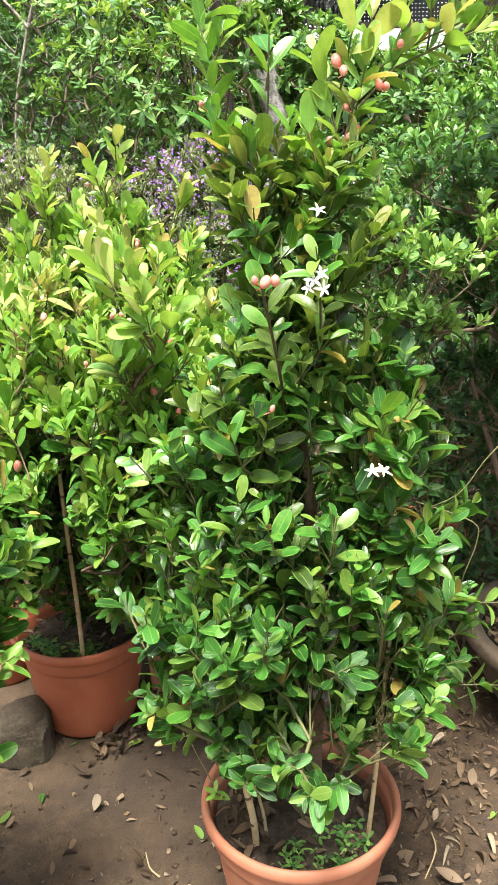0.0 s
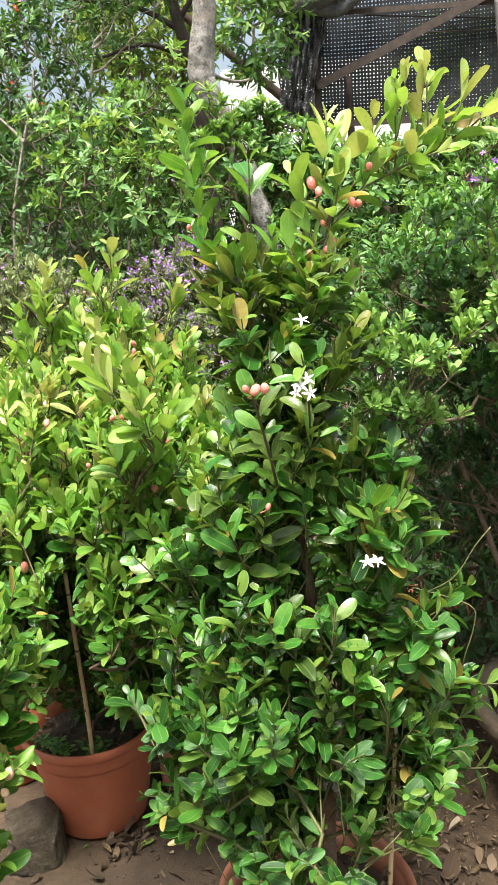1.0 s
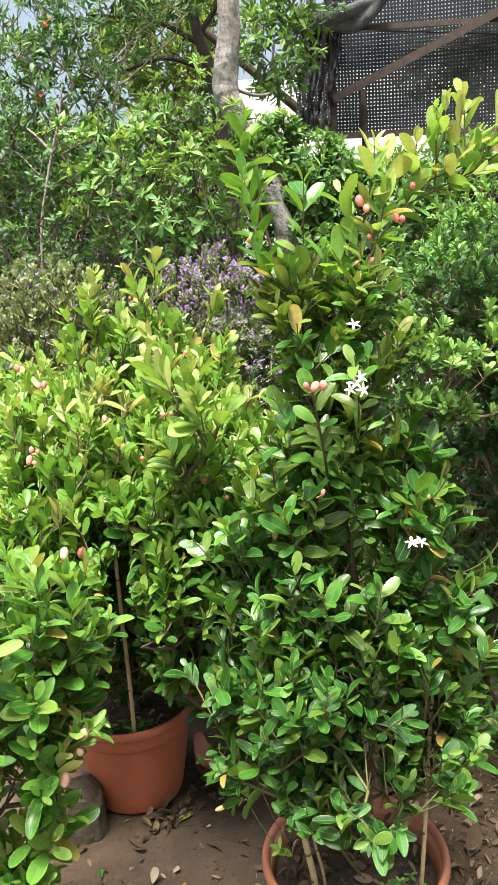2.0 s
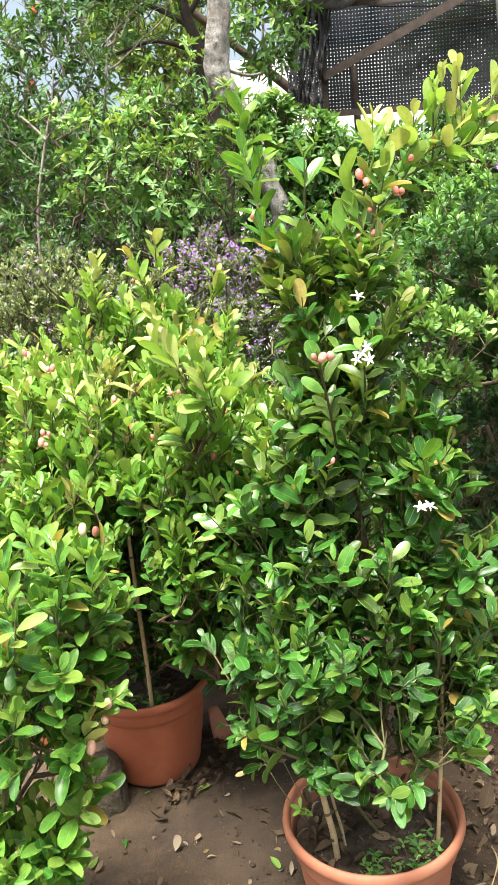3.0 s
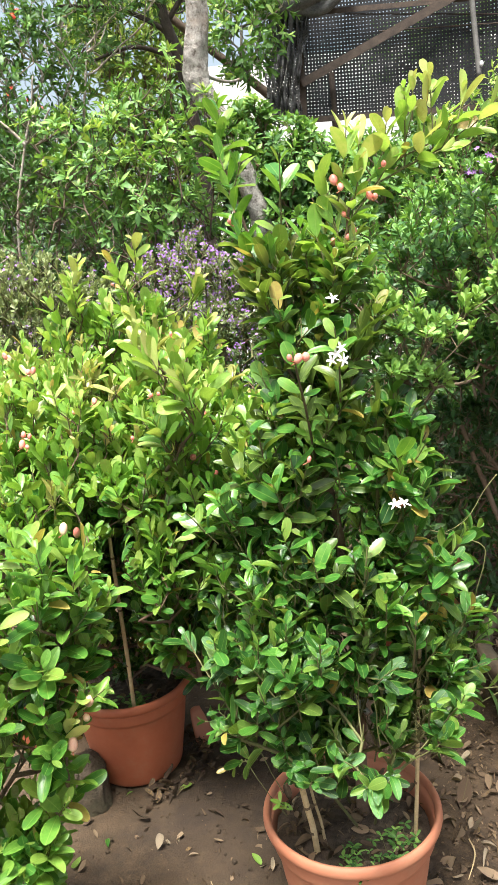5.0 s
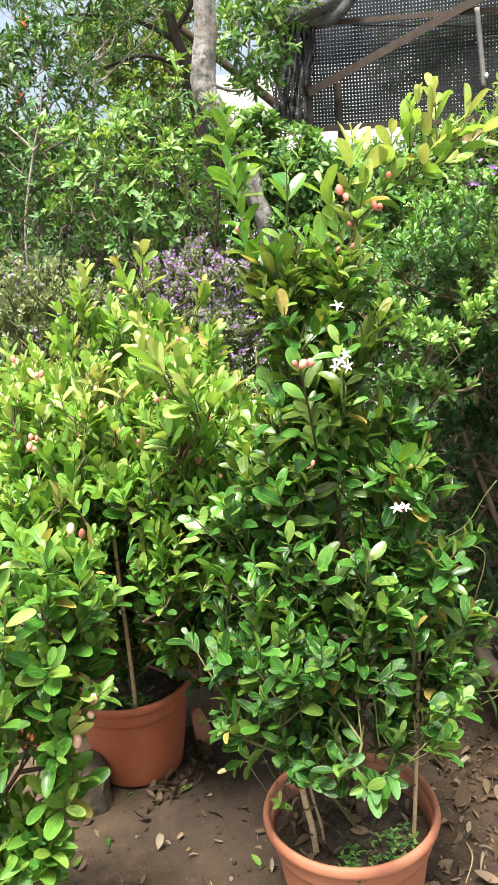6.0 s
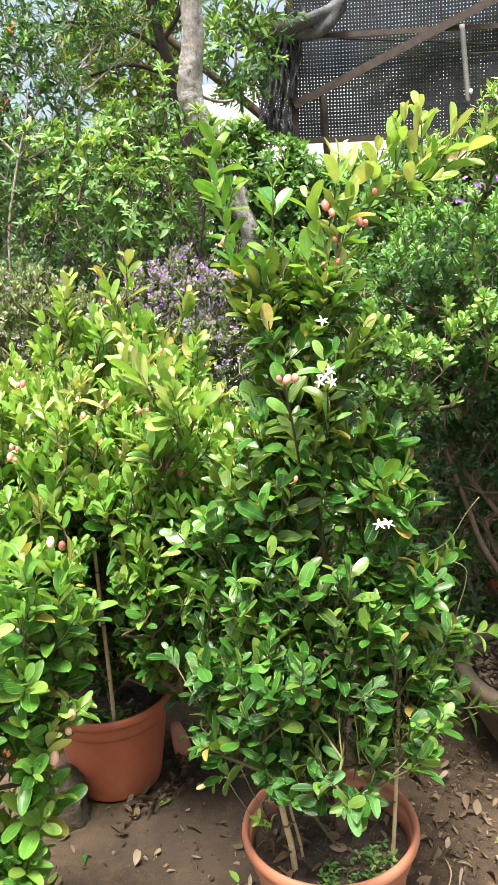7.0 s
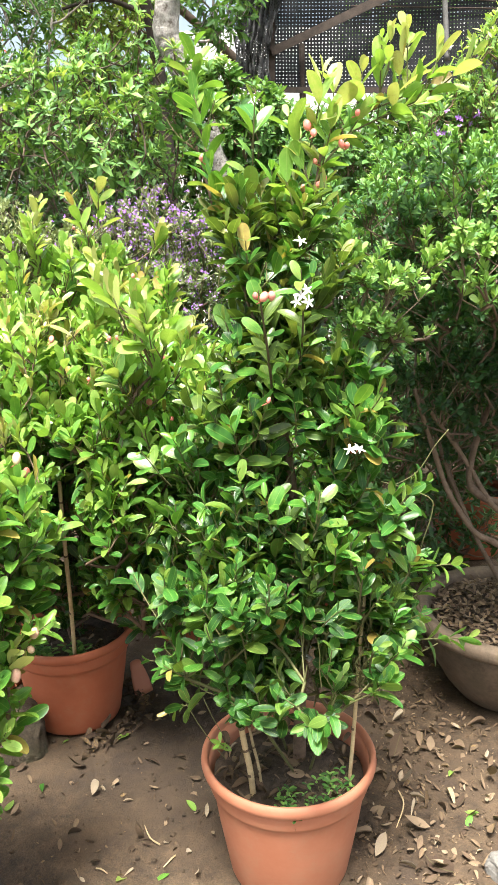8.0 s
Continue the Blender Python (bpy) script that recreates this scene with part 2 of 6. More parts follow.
pot_mat = terracotta("faded_terracotta_plastic", (0.375, 0.135, 0.070), (0.45, 0.182, 0.102), 0.6)
fresh_pot_mat = terracotta("red_terracotta_plastic", (0.36, 0.098, 0.042), (0.45, 0.135, 0.062), 0.35)
earth_mat = earth()

# ---- mesh tools ----
rng = np.random.default_rng(7)


def mesh_of(name, verts, quads, material, uv=None, age_shade=None, smooth=True):
    """A mesh from arrays: corner places, four-cornered faces, and per-corner maps."""
    verts, quads = np.asarray(verts, np.float32), np.asarray(quads, np.int32)
    me = bpy.data.meshes.new(name)
    n, f = len(verts), len(quads)
    me.vertices.add(n)
    me.vertices.foreach_set("co", verts.ravel())
    me.loops.add(4 * f)
    me.loops.foreach_set("vertex_index", quads.ravel())
    me.polygons.add(f)
    me.polygons.foreach_set("loop_start", np.arange(0, 4 * f, 4, dtype=np.int32))
    me.polygons.foreach_set("use_smooth", np.full(f, smooth))
    if uv is not None:
        me.uv_layers.new(name="UVMap").data.foreach_set("uv", np.asarray(uv, np.float32)[quads.ravel()].ravel())
    if age_shade is not None:
        me.attributes.new("age_shade", "FLOAT", "POINT").data.foreach_set("value", np.asarray(age_shade, np.float32))
    me.update(calc_edges=True)
    me.validate()
    me.materials.append(material)
    return me


def hang(name, me, parent, label="", at=None):
    ob = new(name, me)
    ob.parent = parent
    if at is not None:
        ob.matrix_basis = at
    return tagged(ob, label)


def part(name, bm, material, parent, label="", smooth=True):
    me = bpy.data.meshes.new(name)
    bm.to_mesh(me)
    bm.free()
    for p in me.polygons:
        p.use_smooth = smooth
    me.materials.append(material)
    return hang(name, me, parent, label)


def thing(name, at, label, category, group="", kind=""):
    ob = new(name)
    ob.empty_display_size = 0.05
    ob.location = at
    return tagged(ob, label, category, group, kind)


def unit(v):
    v = np.asarray(v, float)
    return v / (np.linalg.norm(v, axis=-1, keepdims=True) + 1e-12)


def tubes(segments, sides=5):
    """Tapered pieces from rows of (x, y, z, radius, x, y, z, radius)."""
    s = np.asarray(segments, float)
    a, b = s[:, 0:3], s[:, 4:7]
    d = unit(b - a)
    h = np.where(np.abs(d[:, 2:3]) < 0.9, [[0.0, 0.0, 1.0]], [[1.0, 0.0, 0.0]])
    p = unit(np.cross(d, h))
    q = np.cross(d, p)
    ang = np.arange(sides) * 2 * math.pi / sides
    ring = p[:, None] * np.cos(ang)[None, :, None] + q[:, None] * np.sin(ang)[None, :, None]
    lo = a[:, None] + ring * s[:, 3][:, None, None]
    hi = (b + d * s[:, 7:8] * 0.6)[:, None] + ring * s[:, 7][:, None, None]
    verts = np.concatenate([lo, hi], 1).reshape(-1, 3)
    k = np.arange(sides)
    face = np.stack([k, (k + 1) % sides, (k + 1) % sides + sides, k + sides], 1)
    quads = (np.arange(len(s)) * 2 * sides)[:, None, None] + face[None]
    return verts, quads.reshape(-1, 4)


def limb(points, radii, sides=10, wobble=0.0, seed=1, steps=6):
    """A smooth tapered limb through points, closed at both ends."""
    pts, rad = [Vector(p) for p in points], list(radii)
    line, r = [], []
    for i in range(len(pts) - 1):
        p0, p1, p2, p3 = pts[max(i - 1, 0)], pts[i], pts[i + 1], pts[min(i + 2, len(pts) - 1)]
        for k in range(steps):
            t = k / steps
            line.append(0.5 * ((2 * p1) + (p2 - p0) * t + (2 * p0 - 5 * p1 + 4 * p2 - p3) * t * t + (3 * p1 - p0 - 3 * p2 + p3) * t ** 3))
            r.append(rad[i] + (rad[i + 1] - rad[i]) * t)
    line.append(pts[-1])
    r.append(rad[-1])
    bm = bmesh.new()
    rings = []
    side = Vector((1, 0.1, 0))
    for i, p in enumerate(line):
        d = (line[min(i + 1, len(line) - 1)] - line[max(i - 1, 0)]).normalized()
        side = (side - d * side.dot(d)).normalized()
        up = d.cross(side)
        ring = []
        for k in range(sides):
            a = 2 * math.pi * k / sides
            w = 1 + wobble * noise.noise(Vector((math.cos(a) * 1.5 + seed * 7.7, math.sin(a) * 1.5, i * 1.9 / steps)))
            ring.append(bm.verts.new(p + (side * math.cos(a) + up * math.sin(a)) * r[i] * w))
        rings.append(ring)
    for lo, hi in zip(rings, rings[1:]):
        for k in range(sides):
            bm.faces.new((lo[k], lo[(k + 1) % sides], hi[(k + 1) % sides], hi[k]))
    bm.faces.new(rings[0][::-1])
    bm.faces.new(rings[-1])
    return bm


def lathe(profile, sides=64, sag=0.0):
    """A turned form from (radius, height) pairs, open where the radius is not 0."""
    bm = bmesh.new()
    rings = []
    for r, z in profile:
        ring = []
        for k in range(sides):
            a = 2 * math.pi * k / sides
            w = 1 + sag * (math.sin(2 * a + 0.7) + 0.5 * math.sin(3 * a + z * 9))
            ring.append(bm.verts.new((r * w * math.cos(a), r * w * math.sin(a), z)))
        rings.append(ring)
    for lo, hi in zip(rings, rings[1:]):
        for k in range(sides):
            bm.faces.new((lo[k], lo[(k + 1) % sides], hi[(k + 1) % sides], hi[k]))
    return bm


# ---- leaves ----
def leaf_form(width, broad, fold, droop, rows=5, twist=0.0, blunt=True):
    """Places and maps of one leaf of length 1 along y; broad: where along it is widest."""
    v = np.linspace(0, 1, rows + 1)
    if blunt:
        v = np.array([0, 0.10, 0.24, 0.42, 0.60, 0.78, 0.90, 0.97, 1.0]) if rows > 4 else np.array([0, 0.2, 0.5, 0.78, 0.94, 1.0])
        rows = len(v) - 1
    k = math.log(0.5) / math.log(broad)
    w = np.sin(math.pi * np.clip(v, 0, 1) ** k) ** 0.8 * width / 2 + 0.008
    if blunt:
        tip = (1 - np.clip((v - broad) / (1 - broad), 0, 1) ** 2.4) ** 0.5
        foot = np.sin(math.pi / 2 * np.clip(v / broad, 0, 1)) ** 0.85
        w = tip * foot * width / 2 + 0.006
    verts, uv = [], []
    for vi, wi in zip(v, w):
        for u in (-1, 0, 1):
            z = fold * abs(u) * wi - droop * vi * vi + twist * u * wi * vi
            verts.append((u * wi * (1 - 0.25 * fold * fold), vi * (1 - 0.3 * droop * droop), z))
            uv.append((0.5 + 0.5 * u * wi / (width / 2 + 0.012), vi))
    quads = []
    for r in range(rows):
        for c in range(2):
            a = r * 3 + c
            quads.append((a, a + 1, a + 4, a + 3))
    return np.array(verts), np.array(quads), np.array(uv)


ROUND = [leaf_form(0.46, 0.58, 0.28, 0.12), leaf_form(0.52, 0.60, 0.2, 0.25, twist=0.25), leaf_form(0.37, 0.52, 0.4, 0.08, twist=-0.35), leaf_form(0.48, 0.56, 0.25, -0.15, twist=0.2), leaf_form(0.39, 0.52, 0.65, 0.22, twist=0.2),
         leaf_form(0.42, 0.55, 0.5, 0.45, twist=-0.2), leaf_form(0.45, 0.56, -0.2, 0.2)]
SPOON = [leaf_form(0.42, 0.70, 0.3, 0.1, 4), leaf_form(0.47, 0.72, 0.15, 0.22, 4), leaf_form(0.38, 0.68, 0.45, -0.1, 4)]
DRY = [leaf_form(0.42, 0.46, 0.9, 0.5, twist=0.5, blunt=False), leaf_form(0.5, 0.52, 0.5, -0.6, twist=-0.6, blunt=False), leaf_form(0.30, 0.46, 1.3, 0.35, twist=0.3, blunt=False), leaf_form(0.46, 0.48, 0.3, 0.7, twist=0.9, blunt=False), leaf_form(0.5, 0.5, 0.7, -0.3, twist=-0.4), leaf_form(0.22, 0.5, 1.6, 0.6, twist=0.8, blunt=False)]
BROAD = [leaf_form(0.42, 0.45, 0.25, 0.2, 4, blunt=False), leaf_form(0.48, 0.48, 0.15, 0.35, 4, blunt=False), leaf_form(0.38, 0.42, 0.4, 0.05, 4, 0.3, blunt=False)]
LANCE = [leaf_form(0.32, 0.45, 0.3, 0.2, 4, blunt=False), leaf_form(0.36, 0.48, 0.15, 0.35, 4, blunt=False), leaf_form(0.28, 0.42, 0.4, 0.05, 4, 0.3, blunt=False)]


def leaves_mesh(name, forms, leaf_rows, material, shift):
    """One joined mesh of many leaves. Rows: place, across, along, face, length, age, form."""
    V, Q, U, A, base = [], [], [], [], 0
    for i, (fv, fq, fu) in enumerate(forms):
        rows = [r for r in leaf_rows if r[6] == i]
        if not rows:
            continue
        pos = np.array([r[0] for r in rows]) - shift
        frame3 = np.stack([np.array([r[1] for r in rows]), np.array([r[2] for r in rows]), np.array([r[3] for r in rows])], 1)
        size = np.array([r[4] for r in rows])
        v = np.einsum("vk,nkj->nvj", fv, frame3) * size[:, None, None] + pos[:, None]
        n, m = len(rows), len(fv)
        V.append(v.reshape(-1, 3))
        Q.append((base + np.arange(n)[:, None, None] * m + fq[None]).reshape(-1, 4))
        U.append(np.tile(fu, (n, 1)))
        A.append(np.repeat([r[5] for r in rows], m))
        base += n * m
    return mesh_of(name, np.concatenate(V), np.concatenate(Q), material, np.concatenate(U), np.concatenate(A))


single_leaves = {}


def single_leaf(kind, forms, material, i, age_shade):
    """The shared mesh of a leaf that is an object of its own, in steps of age."""
    step = min(19, max(0, int(age_shade * 8)))
    key = (kind, i, step)
    if key not in single_leaves:
        fv, fq, fu = forms[i]
        single_leaves[key] = mesh_of("leaf", fv, fq, material, fu, np.full(len(fv), (step + 0.5) / 8))
    return single_leaves[key]


def leaf_row(p, axis, face, length, age_shade, forms):
    y = unit(axis)
    z = face - y * np.dot(face, y)
    z = unit(z) if np.linalg.norm(z) > 1e-4 else unit(np.cross(y, [1, 0, 0.2]))
    return (p, np.cross(y, z), y, z, length, float(np.clip(age_shade, 0.0, 2.3)), int(rng.choice((2, 4, 5, 2))) if forms is ROUND and age_shade > 1.3 else int(rng.choice((0, 2, 3, 2, 0, 4))) if forms is ROUND and age_shade > 0.5 else int(rng.integers(len(forms))))


def shoot(p, d, length, pairs, size, age_shade, forms, leaf_rows, segs, whorl=2, thick=0.0016, curl=0.15, splay=1.0):
    """A leafy twig: leaves in crossed pairs, longest in the middle, youngest at the tip."""
    d = unit(d)
    spin = rng.uniform(0, math.pi)
    last = np.array(p, float)
    side0 = unit(np.cross(d, [0.3, 0.5, 0.8] if abs(d[2]) < 0.95 else [1, 0, 0]))
    for i in range(pairs):
        f = (i + 1) / pairs
        d = unit(d + np.array([0, 0, curl / pairs]) + rng.normal(0, 0.08, 3))
        here = last + d * length / pairs
        segs.append((*last, thick * (1.15 - 0.5 * (f - 1 / pairs)), *here, thick * (1.15 - 0.5 * f)))
        last = here
        s1 = unit(side0 - d * np.dot(side0, d))
        s2 = np.cross(d, s1)
        open_angle = (1.12 - 0.55 * f) * splay * (1 - 0.35 * max(0.0, min(1.0, 2 * age_shade - 1))) + rng.normal(0, 0.2)
        grow = (0.72 + 0.45 * math.sin(math.pi * min(1, 0.25 + 0.7 * f))) * (0.72 if i == pairs - 1 else 1.0)
        for k in range(whorl):
            if rng.random() < 0.06:
                continue
            a = spin + 2 * math.pi * k / whorl + rng.normal(0, 0.2)
            out = s1 * math.cos(a) + s2 * math.sin(a)
            ax = d * math.cos(open_angle) + out * math.sin(open_angle) + np.array([0, 0, -0.06]) + rng.normal(0, 0.13, 3)
            face = d * math.sin(open_angle) - out * math.cos(open_angle) + np.array([0, 0, 0.35]) + rng.normal(0, 0.34, 3)
            leaf_rows.append(leaf_row(here + out * thick, ax, face, size * grow * rng.uniform(0.66, 1.2), age_shade + 0.18 * (f - 0.5) + rng.normal(0, 0.06), forms))
        spin += math.pi / 2 if whorl == 2 else 1.1
    return last, d


def leafy_stem(line, spacing, size, age_shade, bare, forms, leaf_rows, olive=None):
    """Leaves in crossed pairs along a long stem, from its bare foot to its tip."""
    pts = [np.array(p, float) for p in line]
    ends = np.cumsum([0.0] + [np.linalg.norm(b - a) for a, b in zip(pts, pts[1:])])
    spin, s = rng.uniform(0, math.pi), bare * ends[-1]
    while s < ends[-1]:
        i = min(len(pts) - 2, int(np.searchsorted(ends, s, side="right")) - 1)
        d = unit(pts[i + 1] - pts[i])
        here = pts[i] + d * (s - ends[i])
        near_tip = s / ends[-1]
        s1 = unit(np.cross(d, [0.2, 1.0, 0.1]))
        s2 = np.cross(d, s1)
        spread = (1.0 - 0.45 * near_tip ** 3) * rng.uniform(0.75, 1.15)
        leaf_age = age_shade + (1.5 if olive and rng.random() < olive(here) else 0.0)
        for k in (0, 1):
            if rng.random() < 0.07:
                continue
            a = spin + math.pi * k + rng.normal(0, 0.25)
            out = s1 * math.cos(a) + s2 * math.sin(a)
            ax = d * math.cos(spread) + out * math.sin(spread) + rng.normal(0, 0.12, 3)
            face = d * math.sin(spread) - out * math.cos(spread) + np.array([0, -0.15, 0.3]) + rng.normal(0, 0.25, 3)
            leaf_rows.append(leaf_row(here + out * 0.003, ax, face, size * rng.uniform(0.75, 1.15) * (1.0 - 0.25 * near_tip ** 6), leaf_age + rng.normal(0, 0.06), forms))
        spin += math.pi / 2 + rng.normal(0, 0.2)
        s += spacing * rng.uniform(0.7, 1.3)


class Growth:
    """Stems that branch out to reach a set of places, thicker where they carry more."""

    def __init__(self, stems, step=0.04):
        self.pos, self.up, self.weight, self.bark = [], [], [], []
        for line in stems:
            prev = -1
            for a, b in zip(line, line[1:]):
                a, b = np.array(a, float), np.array(b, float)
                n = max(1, int(np.linalg.norm(b - a) / step))
                for k in range(n):
                    prev = self.add(a + (b - a) * k / n, prev)
            self.add(np.array(line[-1], float), prev)
        self.first = len(self.pos)

    def add(self, p, parent):
        self.pos.append(np.array(p, float))
        self.up.append(parent)
        self.weight.append(0)
        return len(self.pos) - 1

    def reach(self, goal, from_above=2.0):
        P = np.array(self.pos)
        dist = np.linalg.norm(P - goal, axis=1) + from_above * np.maximum(0, P[:, 2] - goal[2] + 0.04)
        i = int(np.argmin(dist))
        a = self.pos[i]
        gap = np.linalg.norm(goal - a)
        n = max(1, int(gap / 0.05))
        sag = np.array([0, 0, -0.12 * gap]) + rng.normal(0, 0.04 * gap, 3)
        prev = i
        for k in range(1, n + 1):
            t = k / n
            prev = self.add(a + (goal - a) * t + sag * 4 * t * (1 - t) * 0.5, prev)
        j, way = prev, self.pos[prev] - self.pos[self.up[prev]] if self.up[prev] >= 0 else np.array([0, 0, 1.0])
        while j >= 0:
            self.weight[j] += 1
            j = self.up[j]
        return way

    def segments(self, twig, most):
        rows = []
        for i, u in enumerate(self.up):
            if u < 0 or self.weight[i] == 0:
                continue
            r = min(most, twig * max(1, self.weight[i]) ** 0.40)
            ru = min(most, twig * max(1, self.weight[u]) ** 0.40)
            rows.append((*self.pos[u], min(ru, r * 1.25), *self.pos[i], r))
        return rows


def crown(lobes, grain=7.0, gap=-0.22):
    """Places and ways out for shoots: rows of (place, way, leaf size, age) from rounded lobes."""
    rows = []
    for c, r, n, size, age_shade, rise in lobes:
        c, r = np.array(c, float), np.array(r, float)
        for _ in range(n):
            d = unit(rng.normal(0, 1, 3))
            rad = rng.uniform(0.12, 1.0) ** 0.5
            if noise.noise(Vector(c + r * d * rad) * grain) < gap:
                continue
            rows.append((c + r * d * rad, unit(d * r / r.max() + np.array([0, 0, rise]) + rng.normal(0, 0.25, 3)), size, age_shade + 0.16 * d[2] * rad + 0.12 * (rad - 0.6)))
    return rows


def bush(name, at, label, category, stems, lobes, forms, leaf_mat, kind, twig_mat=bark, group="", pairs=(3, 5), stretch=1.6,
         whorl=2, singles=0, twig=0.0016, most=0.0075, extra=(), splay=1.0, curl=0.15, grain=7.0, gap=-0.22, clear=(), from_above=2.0, back=0.0, olive=None, leaders=()):
    """A shrub: thing > stems, twigs, leaves. Its leaves of least y are objects of their own."""
    global rng
    rng = np.random.default_rng(int(1000 * (abs(at[0]) * 3.1 + abs(at[1]) * 7.7 + 1)))
    root = thing(name, at, label, category, group)
    shift = np.array(at, float)
    g = Growth(stems)
    leaf_rows, segs = [], []
    goals = crown(lobes, grain, gap) + list(extra)
    goals.sort(key=lambda t: np.linalg.norm(t[0] - shift))
    tips = []
    for p, d, size, age_shade in goals:
        way = g.reach(p, from_above)
        d = unit(np.array(d) + 0.5 * unit(way))
        n = int(rng.integers(pairs[0], pairs[1] + 1))
        p = p - d * back * size * stretch * n / 4
        if olive and rng.random() < olive(p):
            age_shade += 1.5
        tips.append(shoot(p, d, size * stretch * n / 4, n, size, age_shade, forms, leaf_rows, segs, whorl, curl=curl, splay=splay))
    for line, spacing, size, age_shade, bare in leaders:
        leafy_stem(line, spacing, size, age_shade, bare, forms, leaf_rows, olive)
    wood = g.segments(twig, most)
    for a, b, wide, lean in clear:
        a, b, w = np.array(a), np.array(b), unit([lean, -1, 0.5])
        inv = np.linalg.inv(np.stack([b - a, w, unit(np.cross(b - a, w))], 1))
        kept = []
        for r in leaf_rows:
            u = inv @ (r[0] + r[2] * r[4] * 0.5 - a)
            if not (0 <= u[0] <= 1 and 0 < u[1] < 0.5 and abs(u[2]) < wide):
                kept.append(r)
        leaf_rows = kept
        for name_rows in (wood, segs) if wide > 0.03 else ():
            inside = [inv @ ((np.array(q[0:3]) + np.array(q[4:7])) / 2 - a) for q in name_rows]
            name_rows[:] = [q for q, u in zip(name_rows, inside) if not (0 <= u[0] <= 1 and 0.004 < u[1] < 0.5 and abs(u[2]) < wide)]
    V, Q = tubes(wood, 6)
    tagged(hang("branchwork", mesh_of("branchwork", V - shift, Q, twig_mat), root), kind="stuff")
    V, Q = tubes(segs, 4)
    tagged(hang("twigwork", mesh_of("twigwork", V - shift, Q, green_twig), root), kind="stuff")
    leaf_rows.sort(key=lambda r: r[0][1])
    for p, x, y, z, length, age_shade, i in leaf_rows[:singles]:
        m = Matrix(((*x, 0), (*y, 0), (*z, 0), (0, 0, 0, 1))).transposed() @ Matrix.Diagonal((length, length, length, 1))
        m.translation = Vector(p - shift)
        hang("leaf", single_leaf(kind, forms, leaf_mat, i, age_shade), root, at=m)
    rest = leaf_rows[singles:]
    if rest:
        tagged(hang("foliage", leaves_mesh("foliage", forms, rest, leaf_mat, shift), root), kind="stuff")
    return root, tips, leaf_rows


# ---- ground ----
def ground_height(x, y):
    return 0.010 * noise.noise(Vector((x * 2.1, y * 2.1, 0))) + 0.005 * noise.noise(Vector((x * 7, y * 7, 3))) + 0.0035 * noise.noise(Vector((x * 19, y * 19, 5))) + 0.0022 * noise.noise(Vector((x * 47, y * 47, 8)))


def build_ground():
    near = np.arange(-1.6, 1.6001, 0.0125)
    far = np.array([0.1, 0.3, 0.6, 1.2, 2.5, 5, 10, 25, 60, 150, 400])
    axis = np.concatenate([-1.6 - far[::-1], near, 1.6 + far])
    n = len(axis)
    verts = [(x, y + 0.3, ground_height(x, y + 0.3)) for y in axis for x in axis]
    i = np.arange(n - 1)
    a = (i[:, None] * n + i[None]).ravel()
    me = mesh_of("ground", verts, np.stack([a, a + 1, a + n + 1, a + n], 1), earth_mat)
    return tagged(new("ground", me), "damp brown trodden soil scattered with dry leaves", "ground", kind="structure")


build_ground()


# ---- pots ----
def bent(bm, angle, most):
    """Bends the upper edge of a turned form outwards on one side."""
    for v in bm.verts:
        up = min(1.0, max(0.0, (v.co.z - 0.215) / 0.1))
        side = max(0.0, math.cos(math.atan2(v.co.y, v.co.x) - angle))
        if math.hypot(v.co.x, v.co.y) > 0.17:
            push = most * up * up * side * side
            v.co += Vector((math.cos(angle) * push, math.sin(angle) * push, -0.12 * push))
    return bm


def build_pot(at, label, group="", scale=1.0, turn=0.0, soil_z=0.268, skin=None, flare=0.0):
    skin = skin or fresh_pot_mat
    root = thing("plant_pot", at, label, "pot", group)
    root.rotation_euler.z = turn
    root.scale = (scale, scale, scale)
    wall = [(0.0, 0.0), (0.132, 0.0), (0.140, 0.004), (0.143, 0.012), (0.168, 0.160), (0.1785, 0.236), (0.1795, 0.243), (0.1865, 0.248), (0.1885, 0.254), (0.1915, 0.283)]
    inner = [(0.1868, 0.302), (0.183, 0.27), (0.176, 0.235), (0.150, 0.10), (0.0, 0.09)]
    part("body", bent(lathe(wall + inner, 72, 0.003), math.pi - 0.25 - turn, flare), skin, root)
    lip = [(0.1912, 0.286), (0.1965, 0.288), (0.2025, 0.294), (0.2045, 0.303), (0.2035, 0.312), (0.2000, 0.3185), (0.1955, 0.3205), (0.1910, 0.318), (0.1882, 0.312), (0.1866, 0.300)]
    part("rim", bent(lathe(lip, 72, 0.003), math.pi - 0.25 - turn, flare), skin, root, "rolled terracotta plastic rim")
    bm = bmesh.new()
    rings = 14
    centre = bm.verts.new((0, 0, soil_z))
    prev = None
    for j in range(1, rings + 1):
        r = 0.1755 * j / rings
        ring = []
        for k in range(48):
            a = 2 * math.pi * k / 48
            x, y = r * math.cos(a), r * math.sin(a)
            edge = -0.012 * max(0, j / rings - 0.75) * 4
            ring.append(bm.verts.new((x, y, soil_z + edge + 0.009 * noise.noise(Vector((x * 24 + at[0] * 9, y * 24, 2))) + 0.006 * noise.noise(Vector((x * 70, y * 70 + at[1], 4))))))
        for k in range(48):
            if prev is None:
                bm.faces.new((centre, ring[k], ring[(k + 1) % 48]))
            else:
                bm.faces.new((prev[k], ring[k], ring[(k + 1) % 48], prev[(k + 1) % 48]))
        prev = ring
    part("soil", bm, soil_mat, root, "dark crumbly potting soil")
    return root


